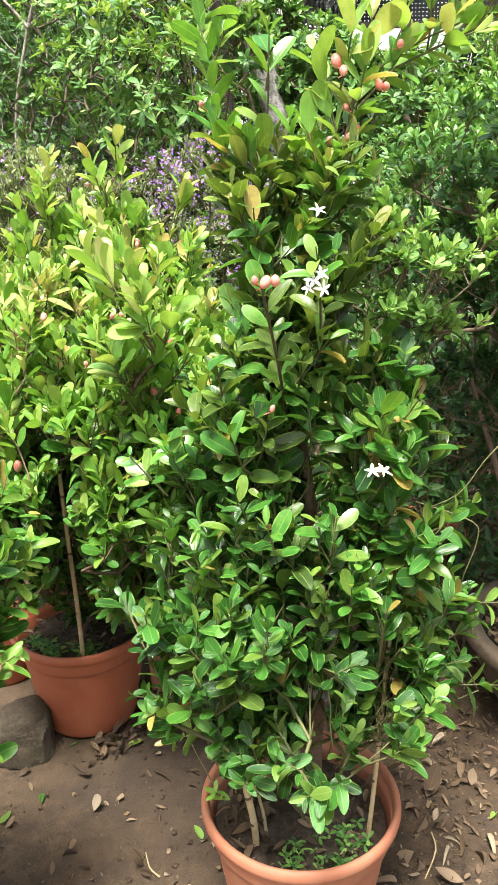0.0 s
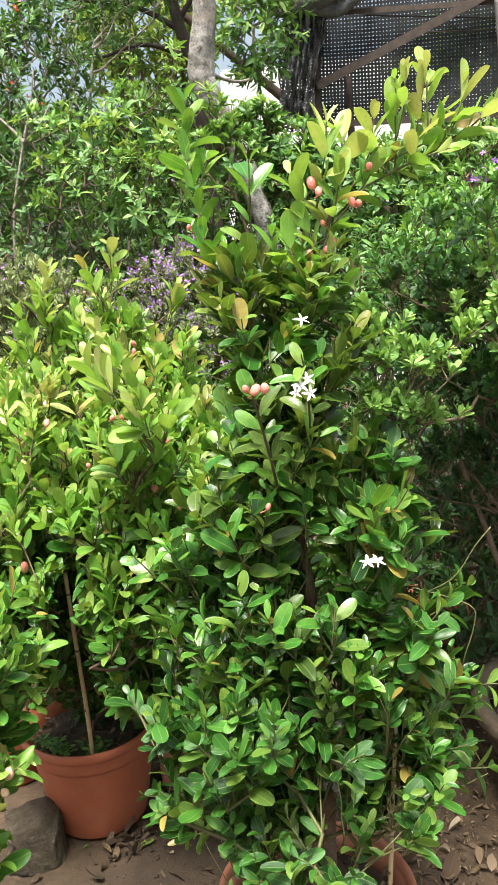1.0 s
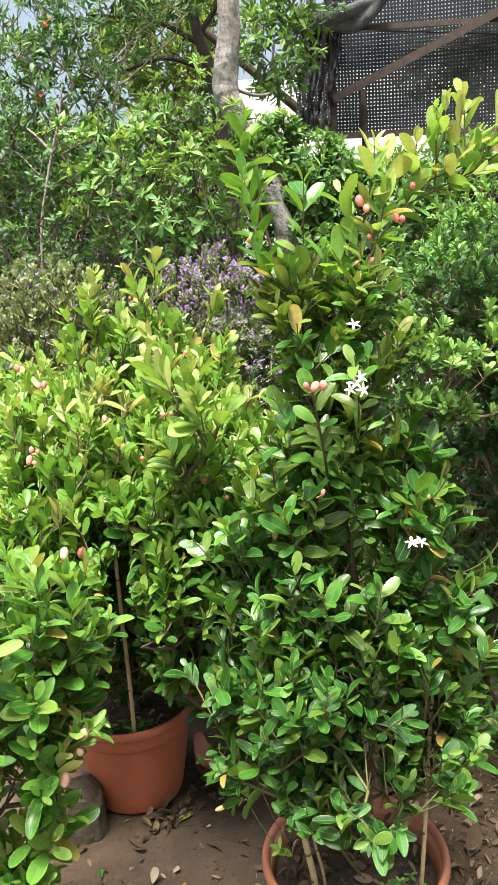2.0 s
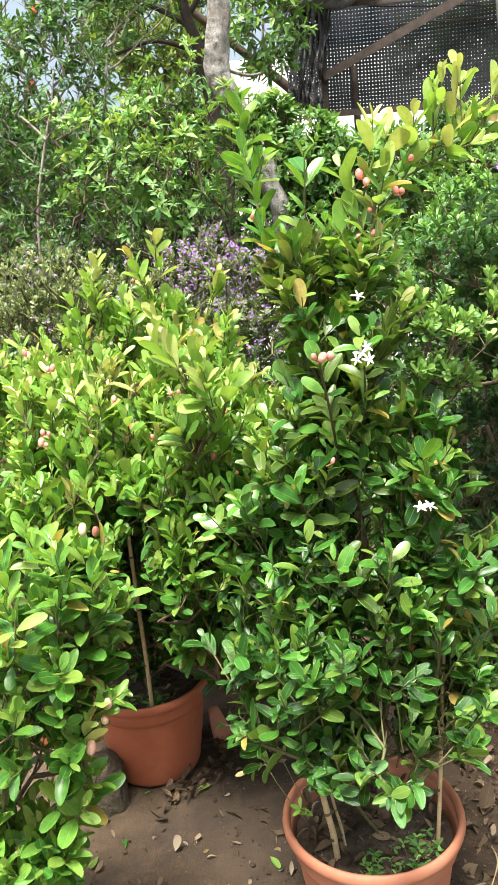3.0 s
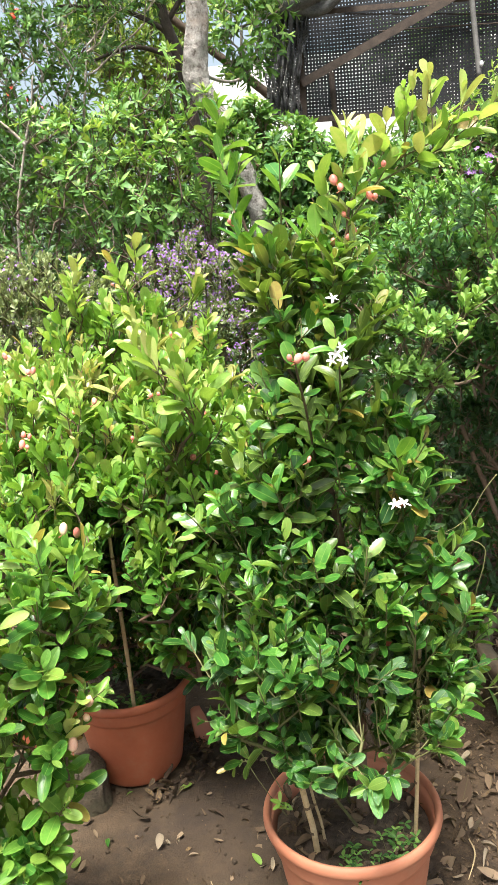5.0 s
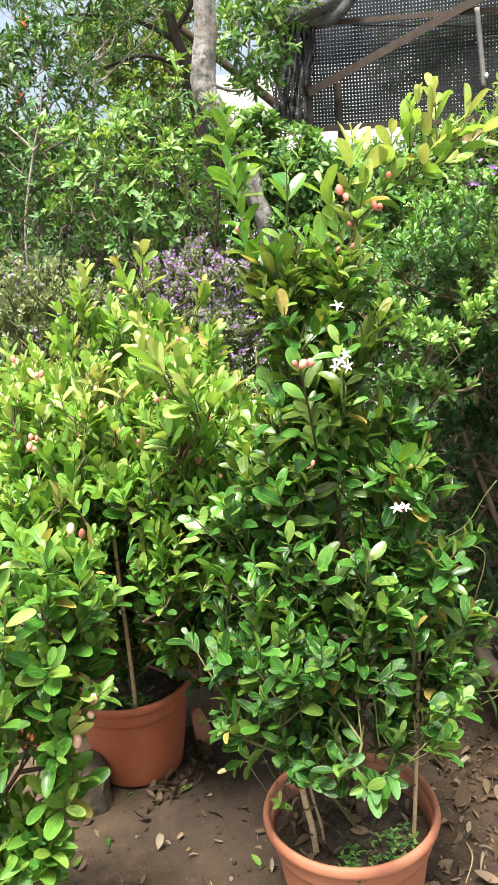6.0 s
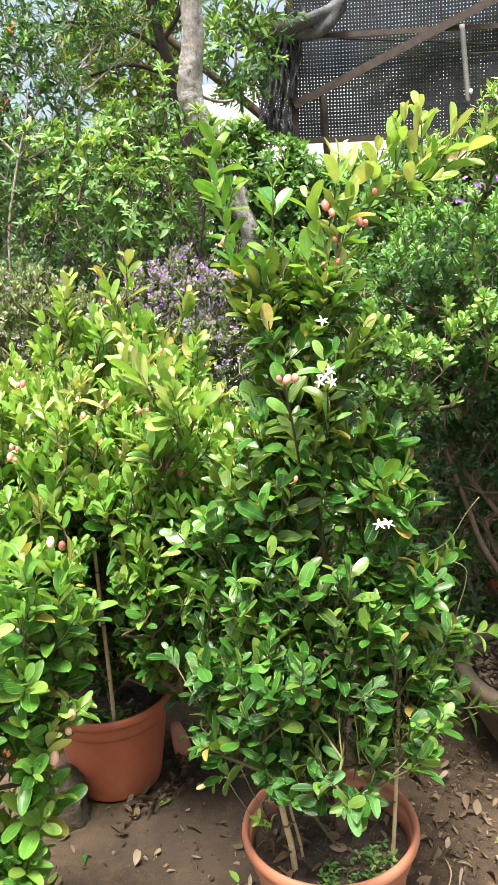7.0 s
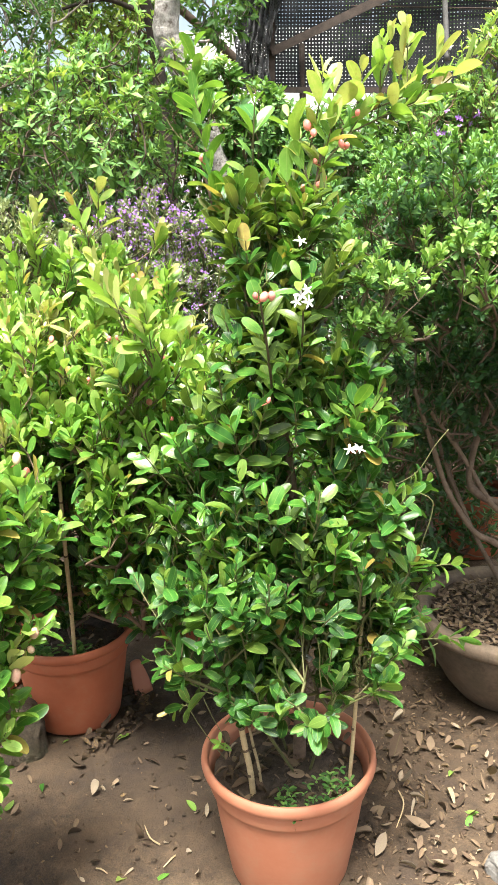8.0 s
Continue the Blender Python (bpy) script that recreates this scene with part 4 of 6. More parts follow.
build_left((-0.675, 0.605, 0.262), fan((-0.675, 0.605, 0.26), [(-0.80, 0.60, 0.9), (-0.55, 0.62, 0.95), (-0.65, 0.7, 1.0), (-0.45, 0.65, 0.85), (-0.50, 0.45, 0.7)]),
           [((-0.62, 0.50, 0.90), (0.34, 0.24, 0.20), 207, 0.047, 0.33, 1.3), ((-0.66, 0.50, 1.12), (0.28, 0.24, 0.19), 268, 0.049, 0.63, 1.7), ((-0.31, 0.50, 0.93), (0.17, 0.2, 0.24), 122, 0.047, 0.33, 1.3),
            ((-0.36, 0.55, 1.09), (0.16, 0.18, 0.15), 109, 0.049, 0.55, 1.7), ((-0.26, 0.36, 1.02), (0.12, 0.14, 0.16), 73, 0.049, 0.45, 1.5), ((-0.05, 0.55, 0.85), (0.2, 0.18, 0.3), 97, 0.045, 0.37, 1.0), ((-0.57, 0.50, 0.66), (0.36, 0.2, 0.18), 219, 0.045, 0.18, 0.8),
            # the 0.05 lobe above the pot soil is darkened to paint its shaded hollow
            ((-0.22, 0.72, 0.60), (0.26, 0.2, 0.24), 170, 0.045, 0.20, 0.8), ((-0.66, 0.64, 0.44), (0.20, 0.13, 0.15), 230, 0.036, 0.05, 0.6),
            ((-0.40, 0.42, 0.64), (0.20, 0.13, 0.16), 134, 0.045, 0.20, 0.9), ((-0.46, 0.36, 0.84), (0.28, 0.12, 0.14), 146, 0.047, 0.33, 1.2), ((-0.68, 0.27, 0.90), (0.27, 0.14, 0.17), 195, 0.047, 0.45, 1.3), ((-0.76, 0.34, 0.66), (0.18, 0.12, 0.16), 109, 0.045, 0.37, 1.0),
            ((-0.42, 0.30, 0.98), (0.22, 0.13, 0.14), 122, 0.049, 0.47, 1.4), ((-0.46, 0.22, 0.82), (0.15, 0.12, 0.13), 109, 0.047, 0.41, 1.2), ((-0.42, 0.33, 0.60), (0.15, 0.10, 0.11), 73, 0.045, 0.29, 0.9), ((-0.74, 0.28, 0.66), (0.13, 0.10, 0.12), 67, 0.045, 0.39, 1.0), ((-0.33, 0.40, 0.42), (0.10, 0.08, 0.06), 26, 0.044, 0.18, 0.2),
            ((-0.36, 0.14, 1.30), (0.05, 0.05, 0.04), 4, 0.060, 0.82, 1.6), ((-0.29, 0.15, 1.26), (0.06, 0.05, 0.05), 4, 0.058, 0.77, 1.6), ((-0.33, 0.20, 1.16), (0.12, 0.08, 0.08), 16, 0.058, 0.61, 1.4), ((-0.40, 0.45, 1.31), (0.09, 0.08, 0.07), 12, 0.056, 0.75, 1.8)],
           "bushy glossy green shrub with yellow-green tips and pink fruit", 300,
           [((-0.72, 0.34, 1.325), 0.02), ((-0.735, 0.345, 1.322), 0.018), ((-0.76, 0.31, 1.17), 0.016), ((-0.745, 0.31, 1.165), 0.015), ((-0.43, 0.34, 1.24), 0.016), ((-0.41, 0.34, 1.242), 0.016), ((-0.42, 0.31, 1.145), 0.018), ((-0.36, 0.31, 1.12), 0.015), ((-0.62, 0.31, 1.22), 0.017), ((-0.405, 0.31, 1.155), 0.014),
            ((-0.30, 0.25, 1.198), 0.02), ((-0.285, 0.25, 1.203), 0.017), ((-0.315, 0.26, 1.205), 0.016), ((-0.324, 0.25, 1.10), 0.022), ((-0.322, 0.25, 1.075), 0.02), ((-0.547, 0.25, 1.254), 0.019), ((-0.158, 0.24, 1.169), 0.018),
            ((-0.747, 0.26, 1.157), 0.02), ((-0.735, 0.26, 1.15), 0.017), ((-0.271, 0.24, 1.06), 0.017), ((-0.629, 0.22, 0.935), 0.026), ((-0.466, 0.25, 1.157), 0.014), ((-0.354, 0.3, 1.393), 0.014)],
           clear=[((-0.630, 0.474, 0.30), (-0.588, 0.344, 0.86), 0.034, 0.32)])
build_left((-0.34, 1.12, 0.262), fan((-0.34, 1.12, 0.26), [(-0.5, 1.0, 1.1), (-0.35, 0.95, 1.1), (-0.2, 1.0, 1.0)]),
           # the lowest lobe, at 0.06, carries the shade behind the pots in its colour
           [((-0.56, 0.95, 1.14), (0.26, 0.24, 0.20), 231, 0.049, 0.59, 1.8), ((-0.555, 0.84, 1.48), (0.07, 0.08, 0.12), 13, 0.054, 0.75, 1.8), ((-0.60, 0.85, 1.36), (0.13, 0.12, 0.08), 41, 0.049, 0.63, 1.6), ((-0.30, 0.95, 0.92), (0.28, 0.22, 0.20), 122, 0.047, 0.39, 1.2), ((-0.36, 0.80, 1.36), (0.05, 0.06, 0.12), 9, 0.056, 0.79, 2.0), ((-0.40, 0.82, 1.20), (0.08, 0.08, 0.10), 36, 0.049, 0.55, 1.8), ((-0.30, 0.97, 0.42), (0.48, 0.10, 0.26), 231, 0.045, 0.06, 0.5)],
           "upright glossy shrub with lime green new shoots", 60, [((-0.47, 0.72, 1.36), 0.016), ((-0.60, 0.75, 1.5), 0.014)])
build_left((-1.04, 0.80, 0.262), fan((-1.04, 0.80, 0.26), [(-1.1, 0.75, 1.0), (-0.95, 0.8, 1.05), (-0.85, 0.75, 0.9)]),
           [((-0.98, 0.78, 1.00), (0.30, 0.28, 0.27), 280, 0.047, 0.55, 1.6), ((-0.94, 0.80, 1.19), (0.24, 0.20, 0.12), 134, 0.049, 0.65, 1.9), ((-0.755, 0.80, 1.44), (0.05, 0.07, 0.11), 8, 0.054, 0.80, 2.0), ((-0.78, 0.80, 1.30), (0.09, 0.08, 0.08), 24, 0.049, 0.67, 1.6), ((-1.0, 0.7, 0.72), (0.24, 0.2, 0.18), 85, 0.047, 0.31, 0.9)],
           "dense glossy shrub with lime tips beside the pots", 60, [((-0.88, 0.56, 1.34), 0.016)])
build_left((-0.90, -0.20, 0.262), fan((-0.90, -0.20, 0.26), [(-0.66, -0.2, 0.6), (-0.60, -0.22, 0.95), (-0.68, -0.25, 0.8), (-0.66, -0.28, 0.5), (-0.88, -0.2, 0.9)]),
           [((-0.54, -0.20, 0.86), (0.08, 0.10, 0.12), 22, 0.054, 0.40, 1.2), ((-0.60, -0.22, 0.93), (0.13, 0.15, 0.13), 58, 0.054, 0.44, 1.4), ((-0.60, -0.24, 0.72), (0.13, 0.15, 0.13), 60, 0.054, 0.36, 1.0), ((-0.66, -0.26, 0.52), (0.12, 0.13, 0.12), 48, 0.056, 0.44, 0.8), ((-0.68, -0.30, 0.40), (0.11, 0.12, 0.10), 40, 0.056, 0.48, 0.7), ((-0.72, -0.24, 0.60), (0.12, 0.12, 0.12), 46, 0.054, 0.36, 0.9), ((-0.86, -0.22, 0.85), (0.18, 0.18, 0.3), 100, 0.052, 0.38, 1.0)],
           "young glossy shrub with pale pink fruit reaching over soil", 200,
           [((-0.48, -0.262, 0.772), 0.024), ((-0.485, -0.275, 0.745), 0.022), ((-0.51, -0.30, 0.705), 0.025), ((-0.5, -0.2, 1.10), 0.022), ((-0.76, -0.2, 1.1), 0.014)], skin=fruit_pale,
           extra=[(np.array(p), unit(np.array(d)), size, age_shade) for p, d, size, age_shade in [((-0.50, -0.25, 0.74), (0.3, -0.3, 0.8), 0.052, 0.62), ((-0.49, -0.26, 0.76), (0.7, -0.2, 0.3), 0.046, 0.7), ((-0.53, -0.29, 0.68), (0.4, -0.4, 0.5), 0.060, 0.95),
                  ((-0.54, -0.28, 0.62), (0.3, -0.4, 0.8), 0.056, 0.6), ((-0.51, -0.18, 1.03), (0.2, -0.3, 1), 0.054, 0.6), ((-0.56, -0.3, 0.55), (0.4, -0.4, 0.6), 0.056, 0.66), ((-0.60, -0.33, 0.47), (0.5, -0.4, 0.4), 0.056, 0.6), ((-0.75, -0.2, 1.06), (0.1, -0.3, 1), 0.054, 0.6)]])

# ---- small-leaved shrub in the concrete bowl ----
def build_right():
    b = (0.755, 0.755, 0.27)
    stems = [[(0.80, 0.74, 0.26), (0.70, 0.66, 0.50), (0.62, 0.61, 0.575), (0.55, 0.60, 0.62), (0.47, 0.60, 0.745), (0.42, 0.60, 0.88), (0.36, 0.58, 1.05)],
             [(0.79, 0.72, 0.26), (0.70, 0.64, 0.60), (0.60, 0.60, 0.70), (0.52, 0.60, 0.83), (0.45, 0.60, 0.93), (0.38, 0.6, 1.02)],
             [(0.82, 0.76, 0.26), (0.74, 0.66, 0.62), (0.58, 0.60, 0.72), (0.53, 0.6, 0.78), (0.55, 0.60, 0.92), (0.60, 0.58, 1.08)],
             [(0.84, 0.80, 0.26), (0.95, 0.80, 0.55), (0.95, 0.78, 0.9), (0.9, 0.75, 1.2)],
             [(0.76, 0.80, 0.26), (0.62, 0.85, 0.5), (0.50, 0.9, 0.8), (0.45, 0.9, 1.1)]]
    # inner and low lobes use values near 0 to paint the crown's shade
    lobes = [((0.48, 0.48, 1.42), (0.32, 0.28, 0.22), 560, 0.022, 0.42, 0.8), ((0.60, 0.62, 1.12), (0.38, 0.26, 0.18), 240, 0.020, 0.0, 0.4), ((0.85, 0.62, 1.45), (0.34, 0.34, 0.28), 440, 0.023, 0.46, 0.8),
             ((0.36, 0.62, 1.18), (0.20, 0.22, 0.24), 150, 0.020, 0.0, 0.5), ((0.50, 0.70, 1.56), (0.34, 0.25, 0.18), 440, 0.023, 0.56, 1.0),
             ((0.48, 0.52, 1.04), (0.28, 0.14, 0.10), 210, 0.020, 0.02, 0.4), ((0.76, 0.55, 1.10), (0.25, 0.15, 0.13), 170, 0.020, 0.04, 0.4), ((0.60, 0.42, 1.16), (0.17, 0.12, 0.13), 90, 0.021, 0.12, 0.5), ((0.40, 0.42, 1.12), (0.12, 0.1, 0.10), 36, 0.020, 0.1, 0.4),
             # rear lobes around y = 1 are added to shade the pots behind
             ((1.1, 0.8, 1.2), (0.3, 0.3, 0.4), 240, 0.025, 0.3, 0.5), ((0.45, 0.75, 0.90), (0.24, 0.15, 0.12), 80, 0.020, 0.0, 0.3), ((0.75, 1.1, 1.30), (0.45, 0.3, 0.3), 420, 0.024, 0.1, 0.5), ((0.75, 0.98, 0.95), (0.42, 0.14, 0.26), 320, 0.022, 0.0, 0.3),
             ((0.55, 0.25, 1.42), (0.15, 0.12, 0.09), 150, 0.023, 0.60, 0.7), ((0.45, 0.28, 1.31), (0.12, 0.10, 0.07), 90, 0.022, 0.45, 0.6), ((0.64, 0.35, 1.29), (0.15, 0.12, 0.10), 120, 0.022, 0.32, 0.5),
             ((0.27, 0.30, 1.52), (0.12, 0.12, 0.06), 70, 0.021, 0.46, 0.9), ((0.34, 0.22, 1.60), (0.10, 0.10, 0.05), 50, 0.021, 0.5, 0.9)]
    sprays = [(0.116, 0.06, 1.445), (0.150, 0.04, 1.425), (0.182, 0.02, 1.39), (0.215, 0.01, 1.375), (0.25, 0.03, 1.385), (0.285, 0.06, 1.41), (0.33, 0.10, 1.435), (0.37, 0.10, 1.45), (0.169, 0.03, 1.30), (0.215, 0.05, 1.29), (0.14, 0.06, 1.31), (0.25, 0.08, 1.27),
              (0.351, 0.03, 1.455), (0.40, 0.08, 1.38), (0.44, 0.12, 1.45), (0.43, 0.14, 1.33), (0.50, 0.16, 1.42), (0.48, 0.2, 1.52), (0.36, 0.16, 1.53), (0.55, 0.22, 1.35)]
    extra = []
    for p in sprays:
        for _ in range(7):
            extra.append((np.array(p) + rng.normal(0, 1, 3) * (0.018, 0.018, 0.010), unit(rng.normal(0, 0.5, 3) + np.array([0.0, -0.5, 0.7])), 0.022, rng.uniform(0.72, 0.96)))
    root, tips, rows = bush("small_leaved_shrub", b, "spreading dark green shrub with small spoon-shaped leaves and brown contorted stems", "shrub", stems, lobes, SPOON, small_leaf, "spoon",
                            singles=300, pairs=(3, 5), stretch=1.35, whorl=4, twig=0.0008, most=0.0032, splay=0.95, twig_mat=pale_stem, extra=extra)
    for i, (line, r) in enumerate(zip(stems, (0.012, 0.010, 0.014, 0.012, 0.009))):
        part("stem", limb([np.array(p) - b for p in line], np.linspace(r, r * 0.5, len(line)), 9, 0.3, i), pale_stem, root, "twisted brown woody stem")
    return root, tips


right_shrub, right_tips = build_right()


def blossoms(root, places, material, label, size=0.011):
    """Small five-petalled blossoms in loose clusters."""
    rows = []
    for p in places:
        up = unit(rng.normal(0, 1, 3) + np.array([0, -0.6, 0.8]))
        s1 = unit(np.cross(up, [0.2, 0.4, 0.9]))
        s2 = np.cross(up, s1)
        for k in range(5):
            a = 2 * math.pi * k / 5
            out = s1 * math.cos(a) + s2 * math.sin(a)
            rows.append(leaf_row(np.asarray(p), out + up * 0.3, up, size * rng.uniform(0.8, 1.2), 0.5, SPOON))
    shift = np.array(root.location)
    tagged(hang("blossom", leaves_mesh("blossom", SPOON, rows, material, shift), root, label), kind="stuff")


blossoms(right_shrub, [np.array(c) + rng.normal(0, 0.012, 3) for c in ((0.37, 0.35, 1.70), (0.40, 0.38, 1.725), (0.43, 0.40, 1.73), (0.455, 0.42, 1.72), (0.40, 0.3, 1.45), (0.38, 0.36, 1.64)) for _ in range(5)], petal_violet, "pale violet blossoms", 0.007)

# ---- planting further back ----
def build_back(name, at, label, category, lobes, forms, mat, kind, tall=1.0, **kw):
    x, y, z = at
    tips = [(c[0] + rng.uniform(-0.5, 0.5) * r[0], c[1], c[2] - 0.3 * r[2]) for c, r, *_ in lobes]
    return bush(name, at, label, category, fan(at, tips), lobes, forms, mat, kind, **kw)


violet_root, violet_tips, _ = build_back("violet_shrub", (-0.56, 2.15, 0), "airy shrub covered with small violet flowers", "shrub",
    [((-0.58, 2.1, 1.38), (0.28, 0.2, 0.24), 320, 0.020, 0.8, 1.2), ((-0.38, 2.05, 1.30), (0.18, 0.18, 0.22), 160, 0.020, 0.8, 1.2), ((-0.50, 2.0, 1.08), (0.3, 0.2, 0.25), 120, 0.020, 0.35, 0.8)], SPOON, dull_leaf, "dull", whorl=4, stretch=2.2, twig_mat=green_twig, most=0.004)
blossoms(violet_root, [p + rng.normal(0, 0.01, 3) for p, d in violet_tips for _ in range(8) if p[1] < 2.3 and rng.random() < (0.8 if p[2] > 1.35 else 0.35)], petal_violet, "clusters of small violet flowers", 0.0068)
pale_root, pale_tips, _ = build_back("pale_shrub", (-1.3, 1.95, 0), "greyish green fine-leaved shrub with faded violet flowers", "shrub",
    [((-1.28, 1.9, 1.38), (0.30, 0.2, 0.24), 640, 0.021, 0.9, 0.9), ((-1.15, 1.85, 1.1), (0.35, 0.2, 0.3), 180, 0.020, 0.7, 0.7), ((-0.98, 1.95, 1.30), (0.2, 0.18, 0.2), 240, 0.021, 0.8, 0.8)], SPOON, dull_leaf, "dull", whorl=4, stretch=2.0, twig_mat=green_twig, most=0.004)
blossoms(pale_root, [p + rng.normal(0, 0.01, 3) for p, d in pale_tips if rng.random() < 0.4], petal_violet, "sparse faded violet flowers", 0.010)
# filler shrubs added for the dark depth; low values paint shade into leaves
build_back("hedge_shrub", (1.3, 2.15, 0), "dense shrub behind the pots, leaves coloured dark for shade", "shrub",
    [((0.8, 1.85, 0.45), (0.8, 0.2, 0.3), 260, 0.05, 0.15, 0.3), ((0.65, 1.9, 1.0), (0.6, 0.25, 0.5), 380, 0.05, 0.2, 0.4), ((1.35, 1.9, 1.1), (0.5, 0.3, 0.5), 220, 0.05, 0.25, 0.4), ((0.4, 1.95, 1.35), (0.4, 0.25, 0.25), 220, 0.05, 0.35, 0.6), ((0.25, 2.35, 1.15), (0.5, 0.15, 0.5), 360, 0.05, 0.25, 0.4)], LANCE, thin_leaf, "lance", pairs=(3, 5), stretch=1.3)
build_back("hedge_shrub", (0.86, 1.88, 0.262), "leafy potted shrub behind the bowl, coloured dark for shade", "shrub",
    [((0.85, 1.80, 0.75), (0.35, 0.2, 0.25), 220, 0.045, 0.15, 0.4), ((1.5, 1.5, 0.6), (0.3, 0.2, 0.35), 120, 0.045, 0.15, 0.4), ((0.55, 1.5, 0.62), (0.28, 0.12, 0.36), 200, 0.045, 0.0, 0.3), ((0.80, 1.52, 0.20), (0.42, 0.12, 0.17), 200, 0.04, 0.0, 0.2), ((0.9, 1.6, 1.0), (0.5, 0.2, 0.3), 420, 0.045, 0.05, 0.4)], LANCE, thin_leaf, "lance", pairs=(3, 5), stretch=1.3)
build_back("hedge_shrub", (0.28, 1.28, 0.262), "leafy shrub in a shaded pot, leaves coloured dark for shade", "shrub",
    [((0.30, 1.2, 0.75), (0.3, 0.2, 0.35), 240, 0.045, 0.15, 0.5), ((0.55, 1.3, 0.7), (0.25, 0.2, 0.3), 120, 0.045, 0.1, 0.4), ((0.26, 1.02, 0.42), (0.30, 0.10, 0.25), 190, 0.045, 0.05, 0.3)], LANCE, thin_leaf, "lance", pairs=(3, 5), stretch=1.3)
build_back("hedge_shrub", (-0.95, 1.75, 0), "low shrub behind the fruiting shrubs, leaves coloured dark for shade", "shrub",
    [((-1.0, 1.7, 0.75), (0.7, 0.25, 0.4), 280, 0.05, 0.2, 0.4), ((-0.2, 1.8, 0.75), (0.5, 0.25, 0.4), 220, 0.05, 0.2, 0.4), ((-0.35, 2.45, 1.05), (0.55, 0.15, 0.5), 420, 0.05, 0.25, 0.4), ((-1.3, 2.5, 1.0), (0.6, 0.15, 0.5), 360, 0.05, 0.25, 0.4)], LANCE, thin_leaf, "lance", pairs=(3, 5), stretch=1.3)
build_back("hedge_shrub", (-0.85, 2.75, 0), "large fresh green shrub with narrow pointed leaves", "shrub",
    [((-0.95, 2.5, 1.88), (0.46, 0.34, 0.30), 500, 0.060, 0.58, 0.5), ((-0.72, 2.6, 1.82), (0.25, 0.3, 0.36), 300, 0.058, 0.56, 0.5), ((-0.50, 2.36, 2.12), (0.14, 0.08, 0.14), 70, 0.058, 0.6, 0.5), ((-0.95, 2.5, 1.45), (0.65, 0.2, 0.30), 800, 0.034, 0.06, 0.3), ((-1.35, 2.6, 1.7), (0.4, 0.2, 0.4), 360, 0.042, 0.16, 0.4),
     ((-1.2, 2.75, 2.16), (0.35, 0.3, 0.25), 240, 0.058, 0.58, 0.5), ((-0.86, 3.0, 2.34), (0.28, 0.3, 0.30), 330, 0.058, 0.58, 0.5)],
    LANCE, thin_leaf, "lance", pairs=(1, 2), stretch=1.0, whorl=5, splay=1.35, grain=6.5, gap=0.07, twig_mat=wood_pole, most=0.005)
build_back("hedge_shrub", (0.0, 2.8, 0), "dense mid-green rounded shrub below the shade net", "shrub",
    [((-0.14, 2.8, 1.90), (0.30, 0.22, 0.27), 620, 0.046, 0.42, 0.4), ((0.25, 2.8, 1.75), (0.35, 0.3, 0.26), 300, 0.050, 0.4, 0.5), ((-0.30, 2.75, 2.12), (0.12, 0.12, 0.12), 110, 0.046, 0.5, 0.4), ((-0.42, 2.34, 1.98), (0.13, 0.06, 0.15), 70, 0.048, 0.5, 0.4), ((-0.1, 2.6, 1.4), (0.4, 0.25, 0.3), 260, 0.05, 0.2, 0.4)],
    BROAD, thin_leaf, "broad", pairs=(2, 4), stretch=1.4, whorl=3, splay=1.1)
build_back("hedge_shrub", (1.05, 2.6, 0), "bright lime green leafy shrub beside the net frame", "shrub",
    [((1.06, 2.5, 2.02), (0.25, 0.26, 0.36), 520, 0.044, 0.74, 0.6), ((0.72, 2.5, 1.84), (0.22, 0.2, 0.28), 260, 0.044, 0.5, 0.5), ((1.0, 2.4, 1.5), (0.5, 0.3, 0.35), 300, 0.046, 0.45, 0.5)], LANCE, thin_leaf, "lance", pairs=(3, 4), stretch=1.3)
dark_root, dark_tips, _ = build_back("dark_shrub", (-1.75, 3.3, 0), "tall dark fine-leaved shrub with bare grey twigs", "shrub",
    [((-1.75, 3.2, 2.4), (0.55, 0.4, 0.6), 620, 0.048, 0.32, 0.4), ((-1.6, 3.1, 1.7), (0.6, 0.35, 0.4), 480, 0.044, 0.3, 0.3), ((-1.5, 3.4, 3.0), (0.7, 0.5, 0.4), 400, 0.05, 0.25, 0.4)], LANCE, thin_leaf, "lance", pairs=(4, 6), stretch=1.6, most=0.012, twig_mat=pale_bark)
blossoms(dark_root, [np.array(c) + rng.normal(0, 0.022, 3) for c in ((-1.522, 2.85, 2.86), (-1.49, 2.85, 2.83), (-1.605, 2.85, 2.46), (-1.436, 2.8, 2.395)) for _ in range(3)], petal_red, "a few small red flowers", 0.011)
for i, line in enumerate(([(-1.66, 2.8, 1.2), (-1.618, 2.75, 1.755), (-1.506, 2.75, 2.179), (-1.455, 2.75, 2.314), (-1.413, 2.75, 2.5)], [(-1.5, 2.75, 2.18), (-1.422, 2.74, 2.228), (-1.346, 2.74, 2.332)], [(-1.506, 2.75, 2.17), (-1.559, 2.74, 2.239), (-1.62, 2.74, 2.30)])):
    part("bare_twig", limb([Vector(p) - dark_root.location for p in line], np.linspace(0.010, 0.004, len(line)), 7, 0.3, i), pale_bark, dark_root, "bare pale grey twig")
build_back("yellow_shrub", (-1.15, 4.6, 0), "sunlit yellow-green shrub behind the trees", "shrub",
    [((-1.2, 4.4, 3.0), (0.5, 0.25, 0.45), 900, 0.06, 0.95, 0.5), ((-1.1, 4.5, 1.9), (0.6, 0.4, 0.6), 150, 0.06, 0.7, 0.4)], LANCE, thin_leaf, "lance", pairs=(3, 4), stretch=1.5)


